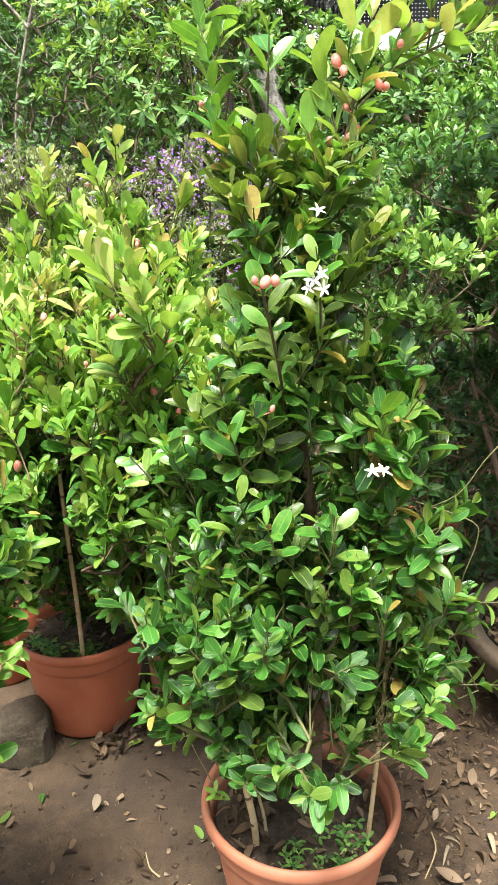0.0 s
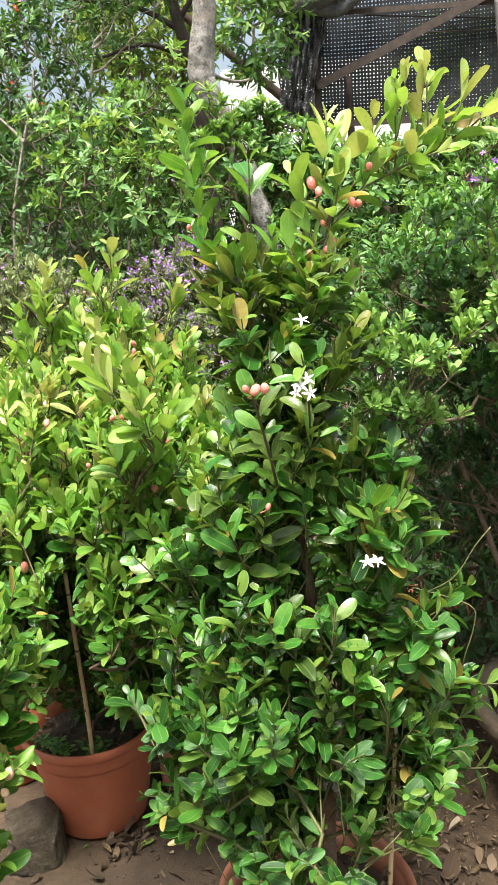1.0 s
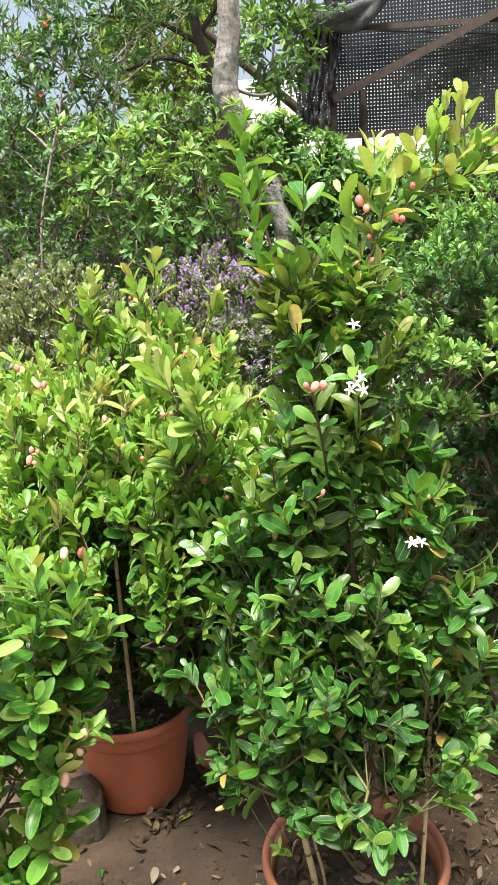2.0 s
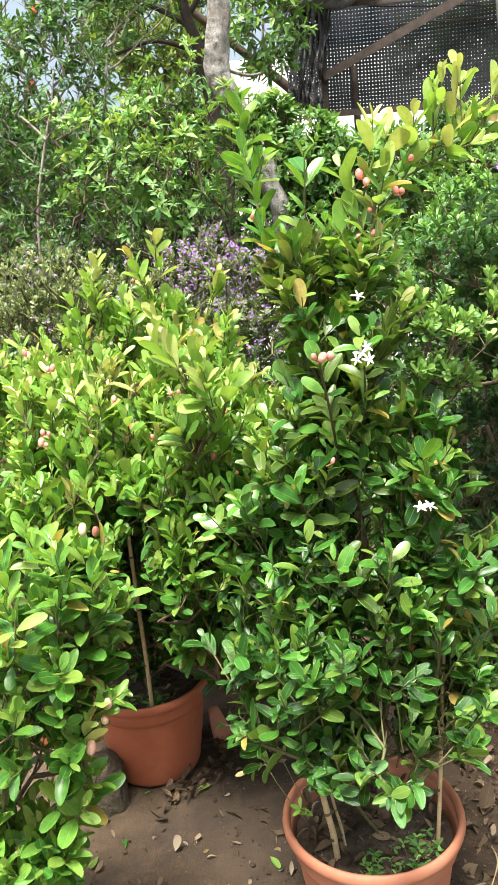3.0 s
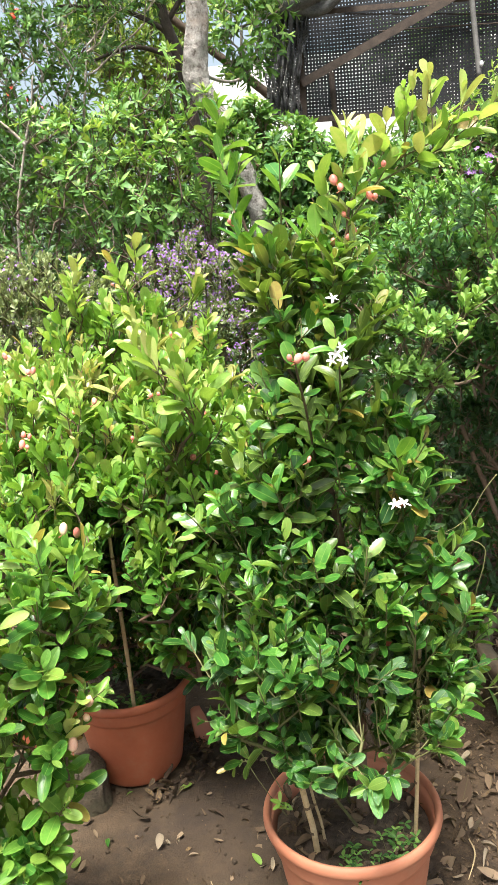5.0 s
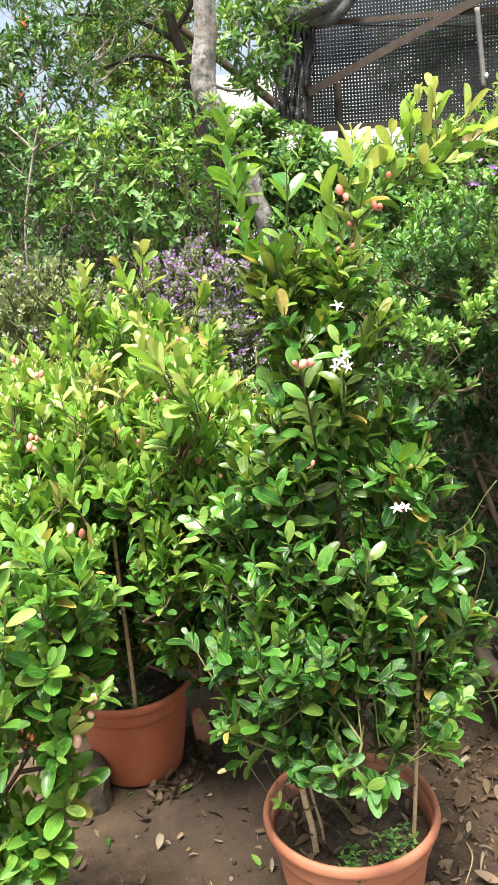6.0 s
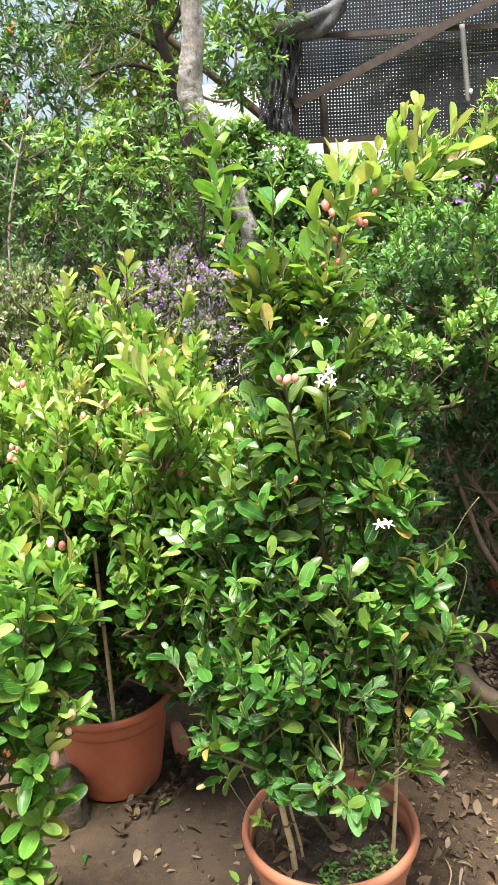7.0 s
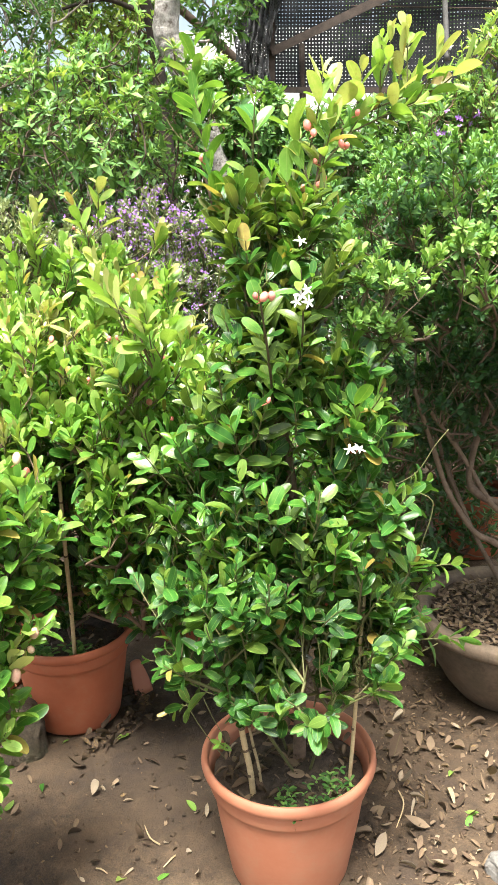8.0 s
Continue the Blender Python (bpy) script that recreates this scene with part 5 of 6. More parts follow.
def build_tree(at, trunk, radii, limbs, lobes, label, wood):
    root, tips, rows = bush("garden_tree", at, label, "tree", [trunk[1:]] + limbs, lobes, LANCE, thin_leaf, "lance", pairs=(3, 5), stretch=1.6, twig=0.0016, most=0.008, twig_mat=wood)
    part("trunk", limb([Vector(p) - Vector(at) for p in trunk], radii, 28, 0.2, 5, 12), trunk_bark if wood is pale_bark else wood, root, "rough mottled bark trunk")
    for i, line in enumerate(limbs):
        part("limb", limb([Vector(p) - Vector(at) for p in line], np.linspace(0.019, 0.008, len(line)), 9, 0.2, i), wood, root)
    return root


build_tree((-0.20, 2.6, 0), [(-0.20, 2.6, -0.05), (-0.22, 2.6, 1.1), (-0.285, 2.6, 1.64), (-0.335, 2.6, 1.83), (-0.37, 2.6, 1.97), (-0.51, 2.6, 2.27), (-0.545, 2.6, 2.36), (-0.543, 2.6, 2.45), (-0.51, 2.6, 2.72), (-0.52, 2.6, 3.3)], [0.07, 0.062, 0.050, 0.050, 0.052, 0.056, 0.064, 0.060, 0.052, 0.05],
           [[(-0.53, 2.6, 3.0), (-0.42, 2.9, 3.1), (-0.28, 3.25, 3.05)], [(-0.535, 2.6, 2.9), (-0.8, 2.7, 3.1), (-1.1, 2.8, 3.2)]],
           [((-0.25, 3.3, 2.98), (0.24, 0.2, 0.25), 130, 0.06, 0.6, 0.1), ((-0.35, 3.2, 2.68), (0.19, 0.14, 0.23), 150, 0.055, 0.6, -0.2), ((-0.55, 3.5, 3.5), (0.7, 0.4, 0.3), 260, 0.055, 0.4, 0.2)],
           "leaning tree with pale grey mottled trunk", pale_bark)
build_tree((-0.72, 3.7, 0), [(-0.72, 3.7, -0.05), (-0.70, 3.7, 1.5), (-0.76, 3.7, 2.5), (-0.86, 3.7, 2.95), (-0.95, 3.7, 3.5)], [0.055, 0.046, 0.038, 0.033, 0.025],
           [[(-0.80, 3.7, 2.7), (-1.05, 3.65, 2.78), (-1.3, 3.6, 2.72)], [(-0.84, 3.7, 2.85), (-1.1, 3.7, 3.0), (-1.5, 3.6, 3.05)], [(-0.85, 3.7, 2.9), (-0.7, 3.7, 3.1), (-0.6, 3.6, 3.4)]],
           [((-1.3, 3.7, 3.4), (0.7, 0.5, 0.40), 170, 0.055, 0.3, 0.1), ((-0.8, 3.8, 3.4), (0.5, 0.5, 0.4), 160, 0.055, 0.3, 0.1)],
           "dark slim tree with spreading branches", dark_bark)

build_tree((1.3, 5.8, 0), [(1.3, 5.8, -0.05), (1.3, 5.8, 1.2), (1.34, 5.8, 2.4), (1.3, 5.8, 3.1)], [0.06, 0.055, 0.045, 0.03],
           [[(1.33, 5.8, 2.3), (1.0, 5.75, 2.7), (0.7, 5.7, 2.9)], [(1.33, 5.8, 2.3), (1.7, 5.75, 2.7), (2.0, 5.7, 2.9)]],
           [((1.25, 5.7, 2.95), (0.75, 0.3, 0.38), 420, 0.07, 0.3, 0.2), ((1.9, 5.7, 3.0), (0.6, 0.3, 0.4), 200, 0.07, 0.3, 0.2)],
           "dull green tree seen dimly behind the shade net", dark_bark)

# ---- shade net and its frame ----
# net plastic again, greyed so that its bunched folds look lit
drape_net = rough_material("lit_black_plastic", (0.022, 0.023, 0.024), (0.16, 0.16, 0.16), 12.0, 0.7, 0.3, 0.002, shine=0.3)
NET_Y = 3.9


def net_mesh(name, surface, nu, nv, wide, material=None):
    """Woven strips over a surface(u, v): warp and weft, each a narrow ribbon."""
    V, Q = [], []
    for lines, along, flip in ((nu, nv, False), (nv, nu, True)):
        for i in range(lines + 1):
            c = i / lines
            h = wide / lines * (0.5 + 0.04 * math.sin(i * 12.9))
            ks = np.linspace(0, 1, max(along // 3 + 2, 48))
            for k in ks:
                for e in (-h, h):
                    cc = min(1, max(0, c + e + 0.0006 * math.sin(k * 40 + i)))
                    V.append(surface(k, cc) if flip else surface(cc, k))
            b = len(V) - 2 * len(ks)
            Q.extend((b + 2 * j, b + 2 * j + 1, b + 2 * j + 3, b + 2 * j + 2) for j in range(len(ks) - 1))
    return mesh_of(name, V, Q, material or black_net)


def build_net_house():
    root = thing("shade_net_house", (-0.055, NET_Y, 0), "black shade net stretched on a rusty steel frame", "shade net")

    def flat(u, v):
        x = 0.0 + 2.6 * u
        z = 2.285 + 1.3 * v
        return (x, 0.03 + 0.02 * math.sin(3 * u + 2 * v) + 0.012 * math.sin(9 * u), z - 0.012 * math.sin(5 * u) * (1 - v))

    tagged(hang("net_panel", net_mesh("net_panel", flat, 124, 62, 0.70), root, "black woven shade net"), kind="stuff")

    def fold(u, v):
        x = -0.20 - 0.05 * (1 - v) * (1 - v) + (0.24 - 0.03 * math.sin(5 * v)) * u
        fine = noise.noise(Vector((u * 9, v * 2.6, 1))) + 0.6 * noise.noise(Vector((u * 17 + v * 5, v * 9, 7)))
        return (x + 0.03 * fine * (1 - u), -0.07 + 0.09 * fine, 2.25 + 0.76 * v + 0.03 * noise.noise(Vector((u * 7, v * 6, 3))))

    def inner_fold(u, v):
        x, y, z = fold(u, v)
        return (x + 0.03 + 0.03 * noise.noise(Vector((u * 5, v * 8, 11))), y + 0.05 + 0.05 * noise.noise(Vector((u * 11, v * 4, 17))), z + 0.05)

    tagged(hang("net_drape", net_mesh("net_drape", fold, 17, 44, 0.6, drape_net), root, "bunched hanging end of the net"), kind="stuff")
    tagged(hang("net_drape", net_mesh("net_drape", inner_fold, 17, 44, 0.7, drape_net), root, "bunched hanging end of the net"), kind="stuff")

    def roll(u, v):
        x = -0.1 + 0.45 * u
        a = 2 * math.pi * v
        r = 0.055 + 0.018 * math.sin(7 * u + 2 * a) + 0.012 * math.sin(3 * a)
        return (x, -0.08 + r * math.cos(a), 2.985 - 0.07 * math.sin(2.4 * u + 0.4) + 0.12 * u * u + r * math.sin(a) * 1.1)

    tagged(hang("net_roll", net_mesh("net_roll", roll, 40, 40, 0.9, drape_net), root, "loose roll of net on the frame"), kind="stuff")

    def bar(name, a, b, w, d, mat, label=""):
        a, b = Vector(a), Vector(b)
        way = (b - a).normalized()
        side = way.cross(Vector((0, 1, 0))).normalized() * w / 2
        dep = Vector((0, d / 2, 0))
        bm = bmesh.new()
        ring = [side - dep, side + dep, side * 0.75 + dep, side * 0.75 - dep * 0.7, -side - dep * 0.7, -side - dep]
        lo = [bm.verts.new(a + r) for r in ring]
        hi = [bm.verts.new(b + r) for r in ring]
        for k in range(6):
            bm.faces.new((lo[k], lo[(k + 1) % 6], hi[(k + 1) % 6], hi[k]))
        bm.faces.new(lo[::-1])
        bm.faces.new(hi)
        bmesh.ops.recalc_face_normals(bm, faces=bm.faces)
        part(name, bm, mat, root, label, smooth=False)

    def pipe(name, a, b, r, mat, label=""):
        part(name, limb([a, (Vector(a) + Vector(b)) / 2, b], [r, r, r], 10), mat, root, label)

    bar("post", (0.0, 0, -0.05), (0.0, 0, 3.5), 0.045, 0.045, rust, "dark steel angle post")
    bar("brace", (0.0, -0.035, 2.50), (1.35, -0.035, 3.05), 0.050, 0.04, rust, "rusty brown diagonal angle iron")
    bar("rail", (-0.01, -0.01, 2.285), (2.6, -0.01, 2.20), 0.035, 0.035, rust, "dark lower rail")
    bar("rail", (0.15, 0.0, 2.90), (2.6, 0.0, 2.83), 0.030, 0.03, rust, "dark upper rail")
    pipe("strut", (0.19, 0.06, 2.56), (0.26, 0.05, -0.05), 0.022, rust, "dark steel strut")
    pipe("strut", (1.05, -0.06, 2.88), (1.09, -0.06, 2.42), 0.017, grey_paint, "weathered grey pipe")
    pipe("strut", (2.0, -0.02, 3.4), (2.02, -0.02, -0.05), 0.02, grey_paint)
    pipe("wire", (0.30, 0.02, 2.88), (2.6, 0.02, 2.62), 0.004, rust, "thin sagging wire")
    pipe("wire", (0.5, 0.02, 2.76), (2.6, 0.02, 2.66), 0.004, rust, "thin sagging wire")
    bm = bmesh.new()
    bmesh.ops.create_uvsphere(bm, u_segments=12, v_segments=8, radius=0.012)
    for v in bm.verts:
        v.co.z *= 1.5
        v.co += Vector((1.10, -0.08, 2.49))
    part("pipe_cap", bm, white_plastic, root, "white plastic pipe end")


build_net_house()
pole = thing("wooden_pole", (-0.94, 4.08, 3.08), "rough brown wooden pole propped against the net frame", "pole")
part("shaft", limb([(0, 0, 0), (0.464, 0.0, -0.414), (0.656, 0.0, -0.584), (0.953, 0.0, -0.886), (1.092, 0.0, -1.061), (2.75, 0.2, -3.1)], [0.026, 0.028, 0.029, 0.03, 0.03, 0.032], 9, 0.15), wood_pole, pole)

# ---- boundary ----
def build_wall():
    bm = bmesh.new()
    bmesh.ops.create_cube(bm, size=1.0)
    for v in bm.verts:
        v.co = Vector((v.co.x * 7.1, v.co.y * 0.2, v.co.z * 3.3 + 1.63))
    bmesh.ops.bevel(bm, geom=bm.edges[:], offset=0.02, segments=2, affect="EDGES")
    me = bpy.data.meshes.new("boundary_wall")
    bm.to_mesh(me)
    bm.free()
    me.materials.append(white_wall)
    ob = new("boundary_wall", me)
    ob.location = (2.45, 7.1, 0)
    tagged(ob, "plain white plastered wall behind the nursery", "wall", kind="structure")


build_wall()


def build_far_hedge():
    """A long clipped hedge far back: leaves too many to count over a body of twigs."""
    rows, segs = [], []
    for _ in range(9000):
        x, z = rng.uniform(-3.4, 3.4), 2.3 * rng.uniform(0, 1) ** 0.7
        top = 2.2 + 0.24 * min(1, max(0, (-0.15 - x) * 4)) + 0.3 * min(1, max(0, (-0.75 - x) * 3)) + 0.34 * min(1, max(0, (x - 0.62) * 4)) + 0.16 * noise.noise(Vector((x * 1.3, 0, 0))) + 0.12 * noise.noise(Vector((x * 5, 2, 0)))
        z = z / 2.3 * top
        y = 5.0 + 0.25 * noise.noise(Vector((x * 1.5, z * 1.5, 4))) + rng.uniform(0, 0.35)
        p = np.array([x, y, z])
        d = unit(rng.normal(0, 0.6, 3) + np.array([0, -0.6, 0.5]))
        segs.append((*(p + np.array([0, 0.4, -0.2])), 0.004, *p, 0.002))
        for _ in range(5):
            rows.append(leaf_row(p + rng.normal(0, 0.04, 3), d + rng.normal(0, 0.7, 3), np.array([0, -0.4, 1]) + rng.normal(0, 0.4, 3), rng.uniform(0.06, 0.11), rng.uniform(0.0, 0.6), LANCE))
    root = tagged(new("far_hedge"), "long dense green hedge behind the nursery plot", "hedge", kind="structure")
    tagged(hang("foliage", leaves_mesh("foliage", LANCE, rows, thin_leaf, np.zeros(3)), root), kind="stuff")
    V, Q = tubes(segs, 4)
    tagged(hang("twigwork", mesh_of("twigwork", V, Q, bark), root), kind="stuff")


build_far_hedge()


# ---- shard, scrap, tendrils ----
def build_shard(at):
    root = thing("pot_shard", at, "broken curved terracotta shard leaning beside a pot", "shard")
    bm = bmesh.new()
    n, m = 9, 7
    grid = []
    for side in (0, 1):
        for j in range(m):
            f = j / (m - 1)
            half = 0.16 * (1 - 0.45 * f * f)
            ring = []
            for k in range(n):
                a = half * (2 * k / (n - 1) - 1)
                r = 0.19 + 0.006 * side
                ring.append(bm.verts.new((r * math.sin(a) + 0.012 * f, 0.19 - r * math.cos(a) + 0.04 * f, 0.10 * f + 0.008 * f * math.sin(2.6 * k / (n - 1) + 0.4))))
            grid.append(ring)
    for s in (0, m):
        for j in range(m - 1):
            for k in range(n - 1):
                bm.faces.new((grid[s + j][k], grid[s + j][k + 1], grid[s + j + 1][k + 1], grid[s + j + 1][k]))
    for j in range(m - 1):
        for k in (0, n - 1):
            bm.faces.new((grid[j][k], grid[j + 1][k], grid[m + j + 1][k], grid[m + j][k]))
    for k in range(n - 1):
        for j in (0, m - 1):
            bm.faces.new((grid[j][k], grid[j][k + 1], grid[m + j][k + 1], grid[m + j][k]))
    bmesh.ops.recalc_face_normals(bm, faces=bm.faces)
    part("fragment", bm, pot_mat, root)
    root.rotation_euler = (-0.2, -0.25, 0.45)


build_shard((-0.475, 0.70, 0.0))


def build_scrap(at):
    """A torn strip of white plastic sheet caught between the stems."""
    root = thing("plastic_scrap", at, "torn white plastic strip caught behind the stems", "scrap")
    n, m, V, Q = 14, 6, [], []
    for i in range(n):
        for j in range(m):
            u, v = i / (n - 1), j / (m - 1)
            V.append((0.055 * (u - 0.5) + 0.008 * math.sin(9 * v), 0.012 * math.sin(11 * u + 4 * v), 0.07 * v * (0.7 + 0.3 * math.sin(5 * u)) + 0.02 * u))
    for i in range(n - 1):
        for j in range(m - 1):
            a = i * m + j
            Q.append((a, a + 1, a + m + 1, a + m))
    ob = hang("strip", mesh_of("strip", V, Q, white_plastic), root)
    ob.modifiers.new("thickness", "SOLIDIFY").thickness = 0.0012


build_scrap((0.022, -0.01, 0.545))
for line in ([(0.336, 0.0, 1.093), (0.309, 0.0, 1.057), (0.27, 0.0, 0.996), (0.2, 0.0, 0.96)], [(0.2, 0.0, 0.98), (0.299, 0.0, 0.946), (0.309, 0.0, 0.907), (0.292, 0.0, 0.843), (0.283, 0.0, 0.803), (0.263, 0.0, 0.77), (0.22, -0.01, 0.72)],
             [(0.22, -0.01, 0.76), (0.267, 0.0, 0.743), (0.304, 0.0, 0.661), (0.335, 0.0, 0.598)], [(0.283, 0.0, 0.803), (0.276, 0.0, 0.83), (0.27, 0.01, 0.86)]):
    part("tendril", limb([Vector(p) - main_shrub.location for p in line], np.linspace(0.0014, 0.0007, len(line)), 5, 0.3, 2, 4), green_twig, main_shrub, "thin bare curling twig")


# ---- fallen leaves ----
rng = np.random.default_rng(21)
def fallen(name, x, y, z, length, age_shade, label, tilt=0.3, forms=DRY, mat=dry_leaf, kind="dry"):
    i = int(rng.integers(len(forms)))
    me = single_leaf(kind, forms, mat, i, age_shade)
    ob = new(name, me)
    q = Euler((rng.normal(0, tilt), rng.normal(0, tilt), rng.uniform(0, 6.28)))
    ob.matrix_basis = Matrix.LocRotScale((x, y, z), q, (length * rng.uniform(0.75, 1.5), length, length * rng.uniform(0.8, 2.0)) if forms is DRY else (length, length, length))
    return tagged(ob, label, "fallen leaf", "fallen leaves")


for _ in range(250):
    x, y = rng.uniform(0.16, 0.85), rng.uniform(-0.25, 1.0)
    if math.hypot(x, y) < 0.2 or math.hypot(x - 0.725, y - 0.745) < 0.24:
        continue
    s = rng.choice([0.02, 0.03, 0.045, 0.065, 0.085], p=[0.44, 0.32, 0.16, 0.07, 0.01])
    fallen("fallen_leaf", x, y, ground_height(x, y) + 0.006, s * rng.uniform(0.8, 1.2), rng.uniform(0.1, 0.8), "dry pale brown leaf lying on soil", 0.45)
for x, y, s, age_shade in [(0.255, 0.172, 0.085, 0.8), (0.367, 0.20, 0.07, 0.78), (0.43, 0.25, 0.06, 0.7), (0.318, 0.275, 0.055, 0.82), (0.32, 0.455, 0.05, 0.66), (0.21, 0.0, 0.06, 0.75), (0.262, -0.02, 0.065, 0.78), (0.30, 0.36, 0.075, 0.55), (0.42, 0.50, 0.05, 0.4), (0.39, -0.015, 0.05, 0.9), (0.36, 0.10, 0.06, 0.5), (0.52, 0.42, 0.07, 0.55), (0.24, 0.30, 0.05, 0.62)]:
    fallen("fallen_leaf", x, y, ground_height(x, y) + 0.010, s, age_shade, "broad dry tan leaf curled on soil", 0.2)
for _ in range(26):
    x, y = rng.uniform(-0.75, -0.2), rng.uniform(-0.1, 0.75)
    if math.hypot(x + 0.675, y - 0.605) < 0.17:
        continue
    fallen("fallen_leaf", x, y, ground_height(x, y) + 0.005, rng.uniform(0.012, 0.045), rng.uniform(0.1, 0.9), "small dry leaf on trodden soil")
for x, y in [(-0.663, 0.448), (-0.52, 0.449), (-0.677, 0.216), (-0.276, 0.195), (-0.745, 0.182), (-0.414, -0.078), (-0.289, -0.05), (-0.747, 0.369), (0.478, 0.157), (0.50, 0.165), (0.448, 0.298)]:
    fallen("fallen_leaf", x, y, ground_height(x, y) + 0.008, rng.uniform(0.030, 0.046), rng.uniform(0.45, 0.75), "fresh green leaf dropped on soil", 0.15, ROUND, glossy_leaf, "round")
for x, y in [(-0.521, 0.24), (-0.491, 0.263), (-0.447, 0.186), (-0.248, 0.147), (-0.217, 0.133), (-0.524, -0.046), (-0.317, 0.048), (-0.242, 0.021), (-0.51, 0.225), (-0.535, 0.205)]:
    fallen("fallen_leaf", x, y, ground_height(x, y) + 0.007, rng.uniform(0.022, 0.036), rng.uniform(0.8, 0.98), "small pale grey dry leaf on trodden soil", 0.2)
for x, y in [(-0.602, 0.358), (-0.59, 0.345), (-0.578, 0.293), (-0.419, 0.36), (-0.405, 0.352), (-0.584, 0.462), (-0.572, 0.49), (-0.586, 0.435), (-0.56, 0.46), (-0.545, 0.48), (-0.48, 0.562), (-0.511, 0.532), (-0.374, 0.047), (-0.385, 0.028), (-0.37, 0.066), (-0.566, 0.063)]:
    fallen("fallen_leaf", x, y, ground_height(x, y) + 0.009, rng.uniform(0.03, 0.055), rng.uniform(0.0, 0.12), "crumpled dark brown leaf on damp soil", 0.6)
for x, y, s in [(0.351, 0.674, 0.04), (0.413, 0.613, 0.035), (0.482, 0.599, 0.05), (0.323, 0.539, 0.045), (0.426, 0.69, 0.04), (0.431, 0.512, 0.05), (0.609, 0.542, 0.06), (0.268, 0.511, 0.06), (0.568, 0.311, 0.06), (0.395, 0.309, 0.04), (0.212, 0.075, 0.045), (0.235, 0.038, 0.05), (0.412, 0.156, 0.05), (0.361, 0.04, 0.045), (0.403, 0.357, 0.04), (0.297, 0.405, 0.05)]:
    fallen("fallen_leaf", x, y, ground_height(x, y) + 0.010, s, rng.uniform(0.3, 0.85), "curled tan leaf lying on soil", 0.35)
def build_pot_litter(centre, n, r0):
    rows = []
    for _ in range(n):
        a, r = rng.uniform(0, 6.28), r0 * math.sqrt(rng.random())
        rows.append(leaf_row(np.array([r * math.cos(a), r * math.sin(a), rng.uniform(0.008, 0.02)]), rng.normal(0, 1, 3) * (1, 1, 0.25), np.array([0, 0, 1]) + rng.normal(0, 0.4, 3), rng.choice([0.010, 0.018, 0.028, 0.042]), rng.uniform(0.05, 0.6), DRY))
    root = tagged(new("pot_litter"), "curled dry leaves lying on pot soil", "litter", kind="stuff")
    root.location = centre
    hang("dry_foliage", leaves_mesh("dry_foliage", DRY, rows, dry_leaf, np.zeros(3)), root)


build_pot_litter((0, 0, 0.268), 190, 0.165)
build_pot_litter((-0.675, 0.605, 0.268), 90, 0.165)


def build_ground_twig(x, y, turn, length):
    root = thing("dry_twig", (x, y, ground_height(x, y) + 0.004), "thin dry brown twig lying on soil", "twig", "dry twigs")
    root.rotation_euler.z = turn
    bend = rng.uniform(-0.15, 0.15)
    part("stick", limb([(0, 0, 0), (length * 0.4, length * bend, 0.004), (length, 0, 0.002)], [0.0022, 0.002, 0.0012], 6, 0.3, int(x * 90), 4), cane, root)


build_ground_twig(0.30, 0.24, -1.75, 0.14)
for _ in range(16):
    x, y = rng.uniform(-0.7, 0.8), rng.uniform(-0.2, 0.5)
    if math.hypot(x, y) > 0.26 and math.hypot(x + 0.675, y - 0.605) > 0.25:
        build_ground_twig(x, y, rng.uniform(0, 6.28), rng.uniform(0.03, 0.09))


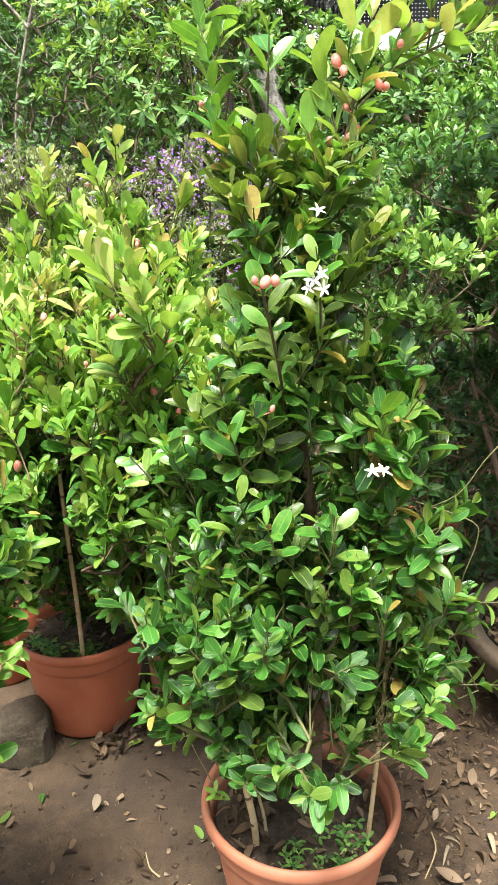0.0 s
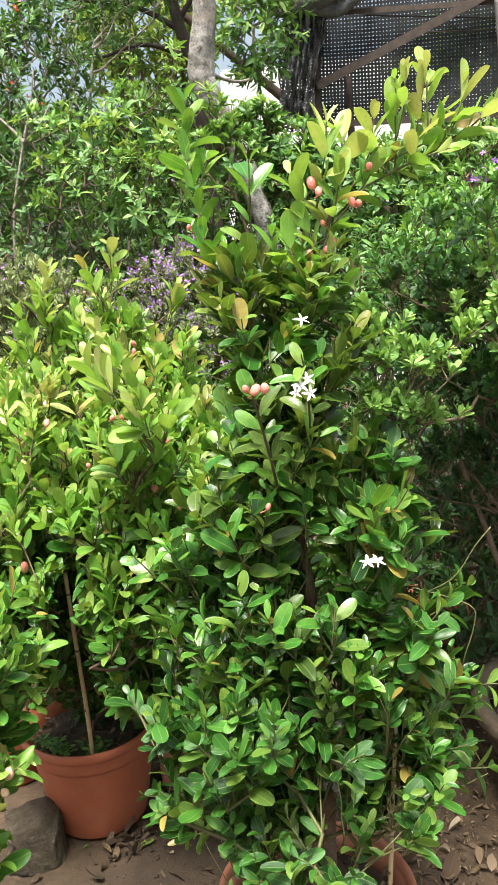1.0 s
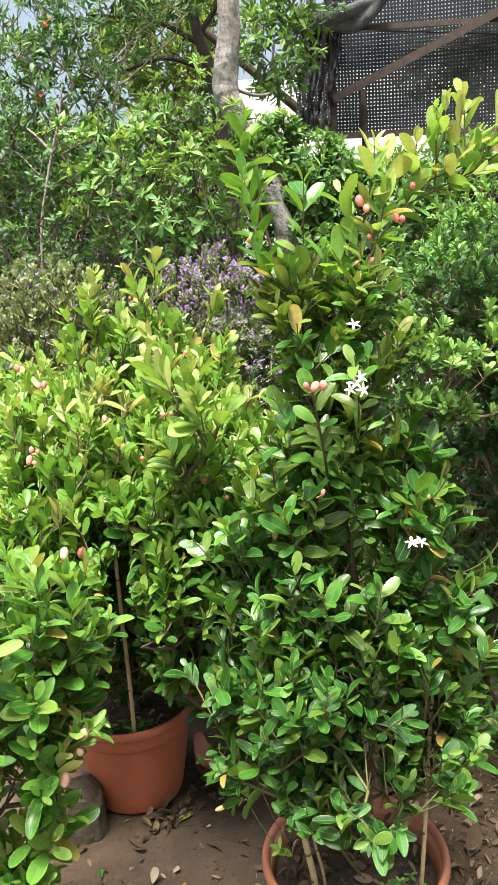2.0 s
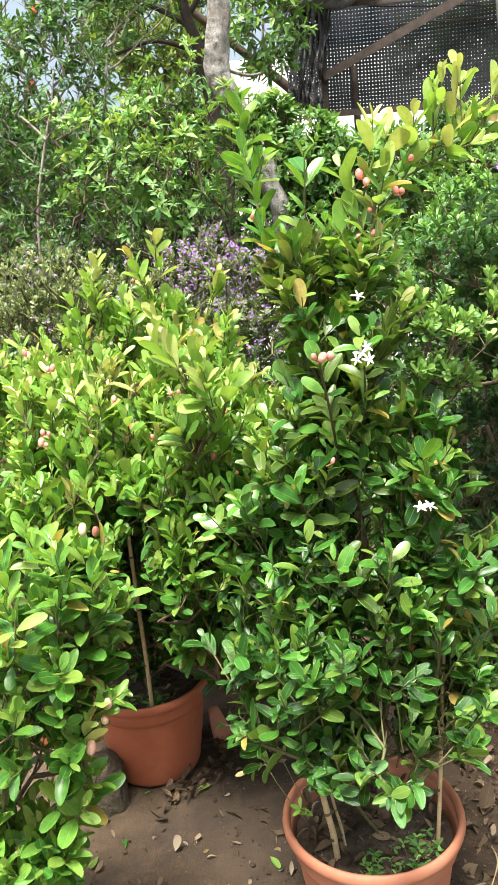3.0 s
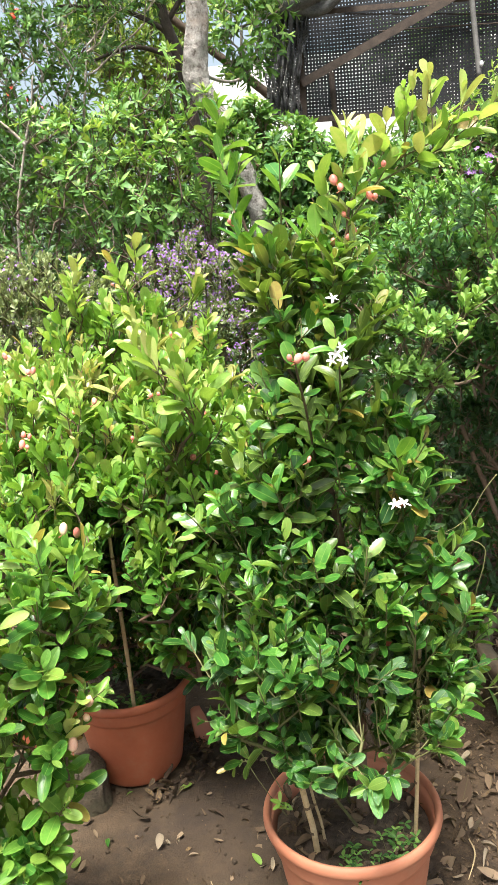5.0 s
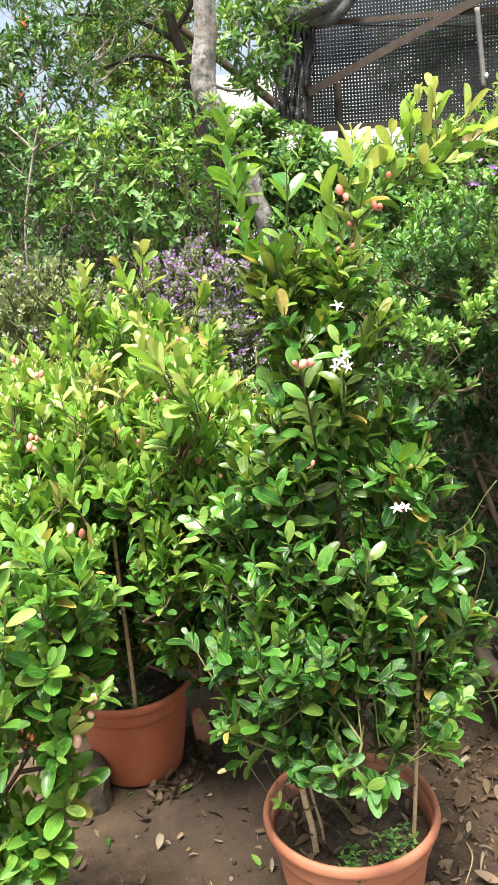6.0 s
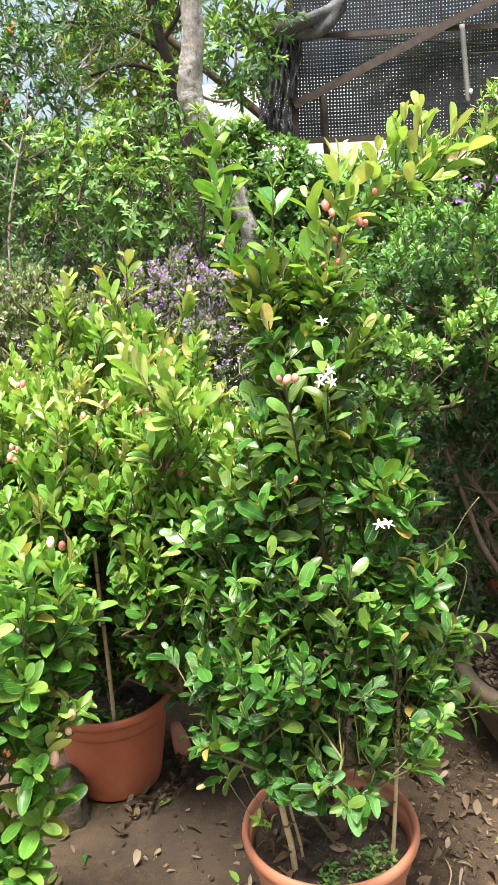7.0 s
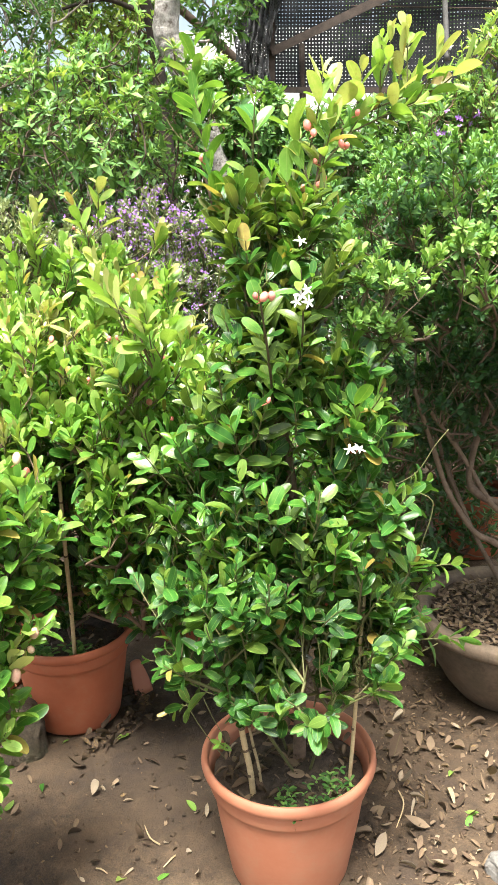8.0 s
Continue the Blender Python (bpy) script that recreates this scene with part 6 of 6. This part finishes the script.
def build_litter():
    """Crumbs of leaf, twig and clod too small to count."""
    rows = []
    for _ in range(9000):
        left = rng.random() > 0.86
        if not left:
            x, y = rng.uniform(0.15, 1.3), rng.uniform(-0.4, 1.6)
        else:
            x, y = rng.uniform(-1.1, 0.3), rng.uniform(-0.5, 1.6)
        if math.hypot(x, y) < 0.16 or math.hypot(x + 0.675, y - 0.605) < 0.15 or math.hypot(x - 0.725, y - 0.745) < 0.2:
            continue
        rows.append(leaf_row(np.array([x, y, ground_height(x, y) + 0.003]), rng.normal(0, 1, 3) * (1, 1, 0.15), np.array([0, 0, 1]) + rng.normal(0, 0.3, 3), rng.uniform(0.004, 0.011) if rng.random() < 0.72 else rng.uniform(0.012, 0.036), rng.uniform(0.0, 0.5) if left else rng.uniform(0.1, 0.75), DRY))
    for _ in range(120):
        a, r = rng.uniform(-1.3, 1.0), rng.normal(0.19, 0.022)
        x, y = -0.655 + r * math.cos(a), 0.60 + r * math.sin(a)
        rows.append(leaf_row(np.array([x, y, 0.006 + rng.uniform(0, 0.01)]), rng.normal(0, 1, 3) * (1, 1, 0.3), np.array([0, 0, 1]) + rng.normal(0, 0.5, 3), rng.uniform(0.012, 0.045), rng.uniform(0.0, 0.08), DRY))
    me = leaves_mesh("leaf_litter", DRY, rows, dry_leaf, np.zeros(3))
    tagged(new("leaf_litter", me), "fine dry leaf crumbs strewn over brown soil", "litter", kind="stuff")


build_litter()


def build_clods():
    """Small lumps of earth and grit, uneven six-sided bits."""
    cube = np.array([(x, y, z) for x in (-1, 1) for y in (-1, 1) for z in (-1, 1)], float)
    face = np.array([(0, 1, 3, 2), (4, 6, 7, 5), (0, 4, 5, 1), (2, 3, 7, 6), (0, 2, 6, 4), (1, 5, 7, 3)])
    V, Q = [], []
    for n in range(2600):
        x, y = rng.uniform(-0.95, 1.1), rng.uniform(-0.45, 1.3)
        if math.hypot(x, y) < 0.15:
            continue
        s = rng.choice([0.0015, 0.0025, 0.004, 0.007], p=[0.4, 0.35, 0.2, 0.05])
        v = cube * rng.uniform(0.5, 1.0, (8, 3)) * s
        a = rng.uniform(0, 6.28)
        v = v @ np.array([[math.cos(a), math.sin(a), 0], [-math.sin(a), math.cos(a), 0], [0, 0, 0.7]])
        Q.append(face + 8 * len(V))
        V.append(v + np.array([x, y, ground_height(x, y) + s * 0.3]))
    me = mesh_of("soil_clods", np.concatenate(V), np.concatenate(Q), earth_mat)
    tagged(new("soil_clods", me), "small crumbs of brown earth lying on the ground", "soil", kind="stuff")


build_clods()
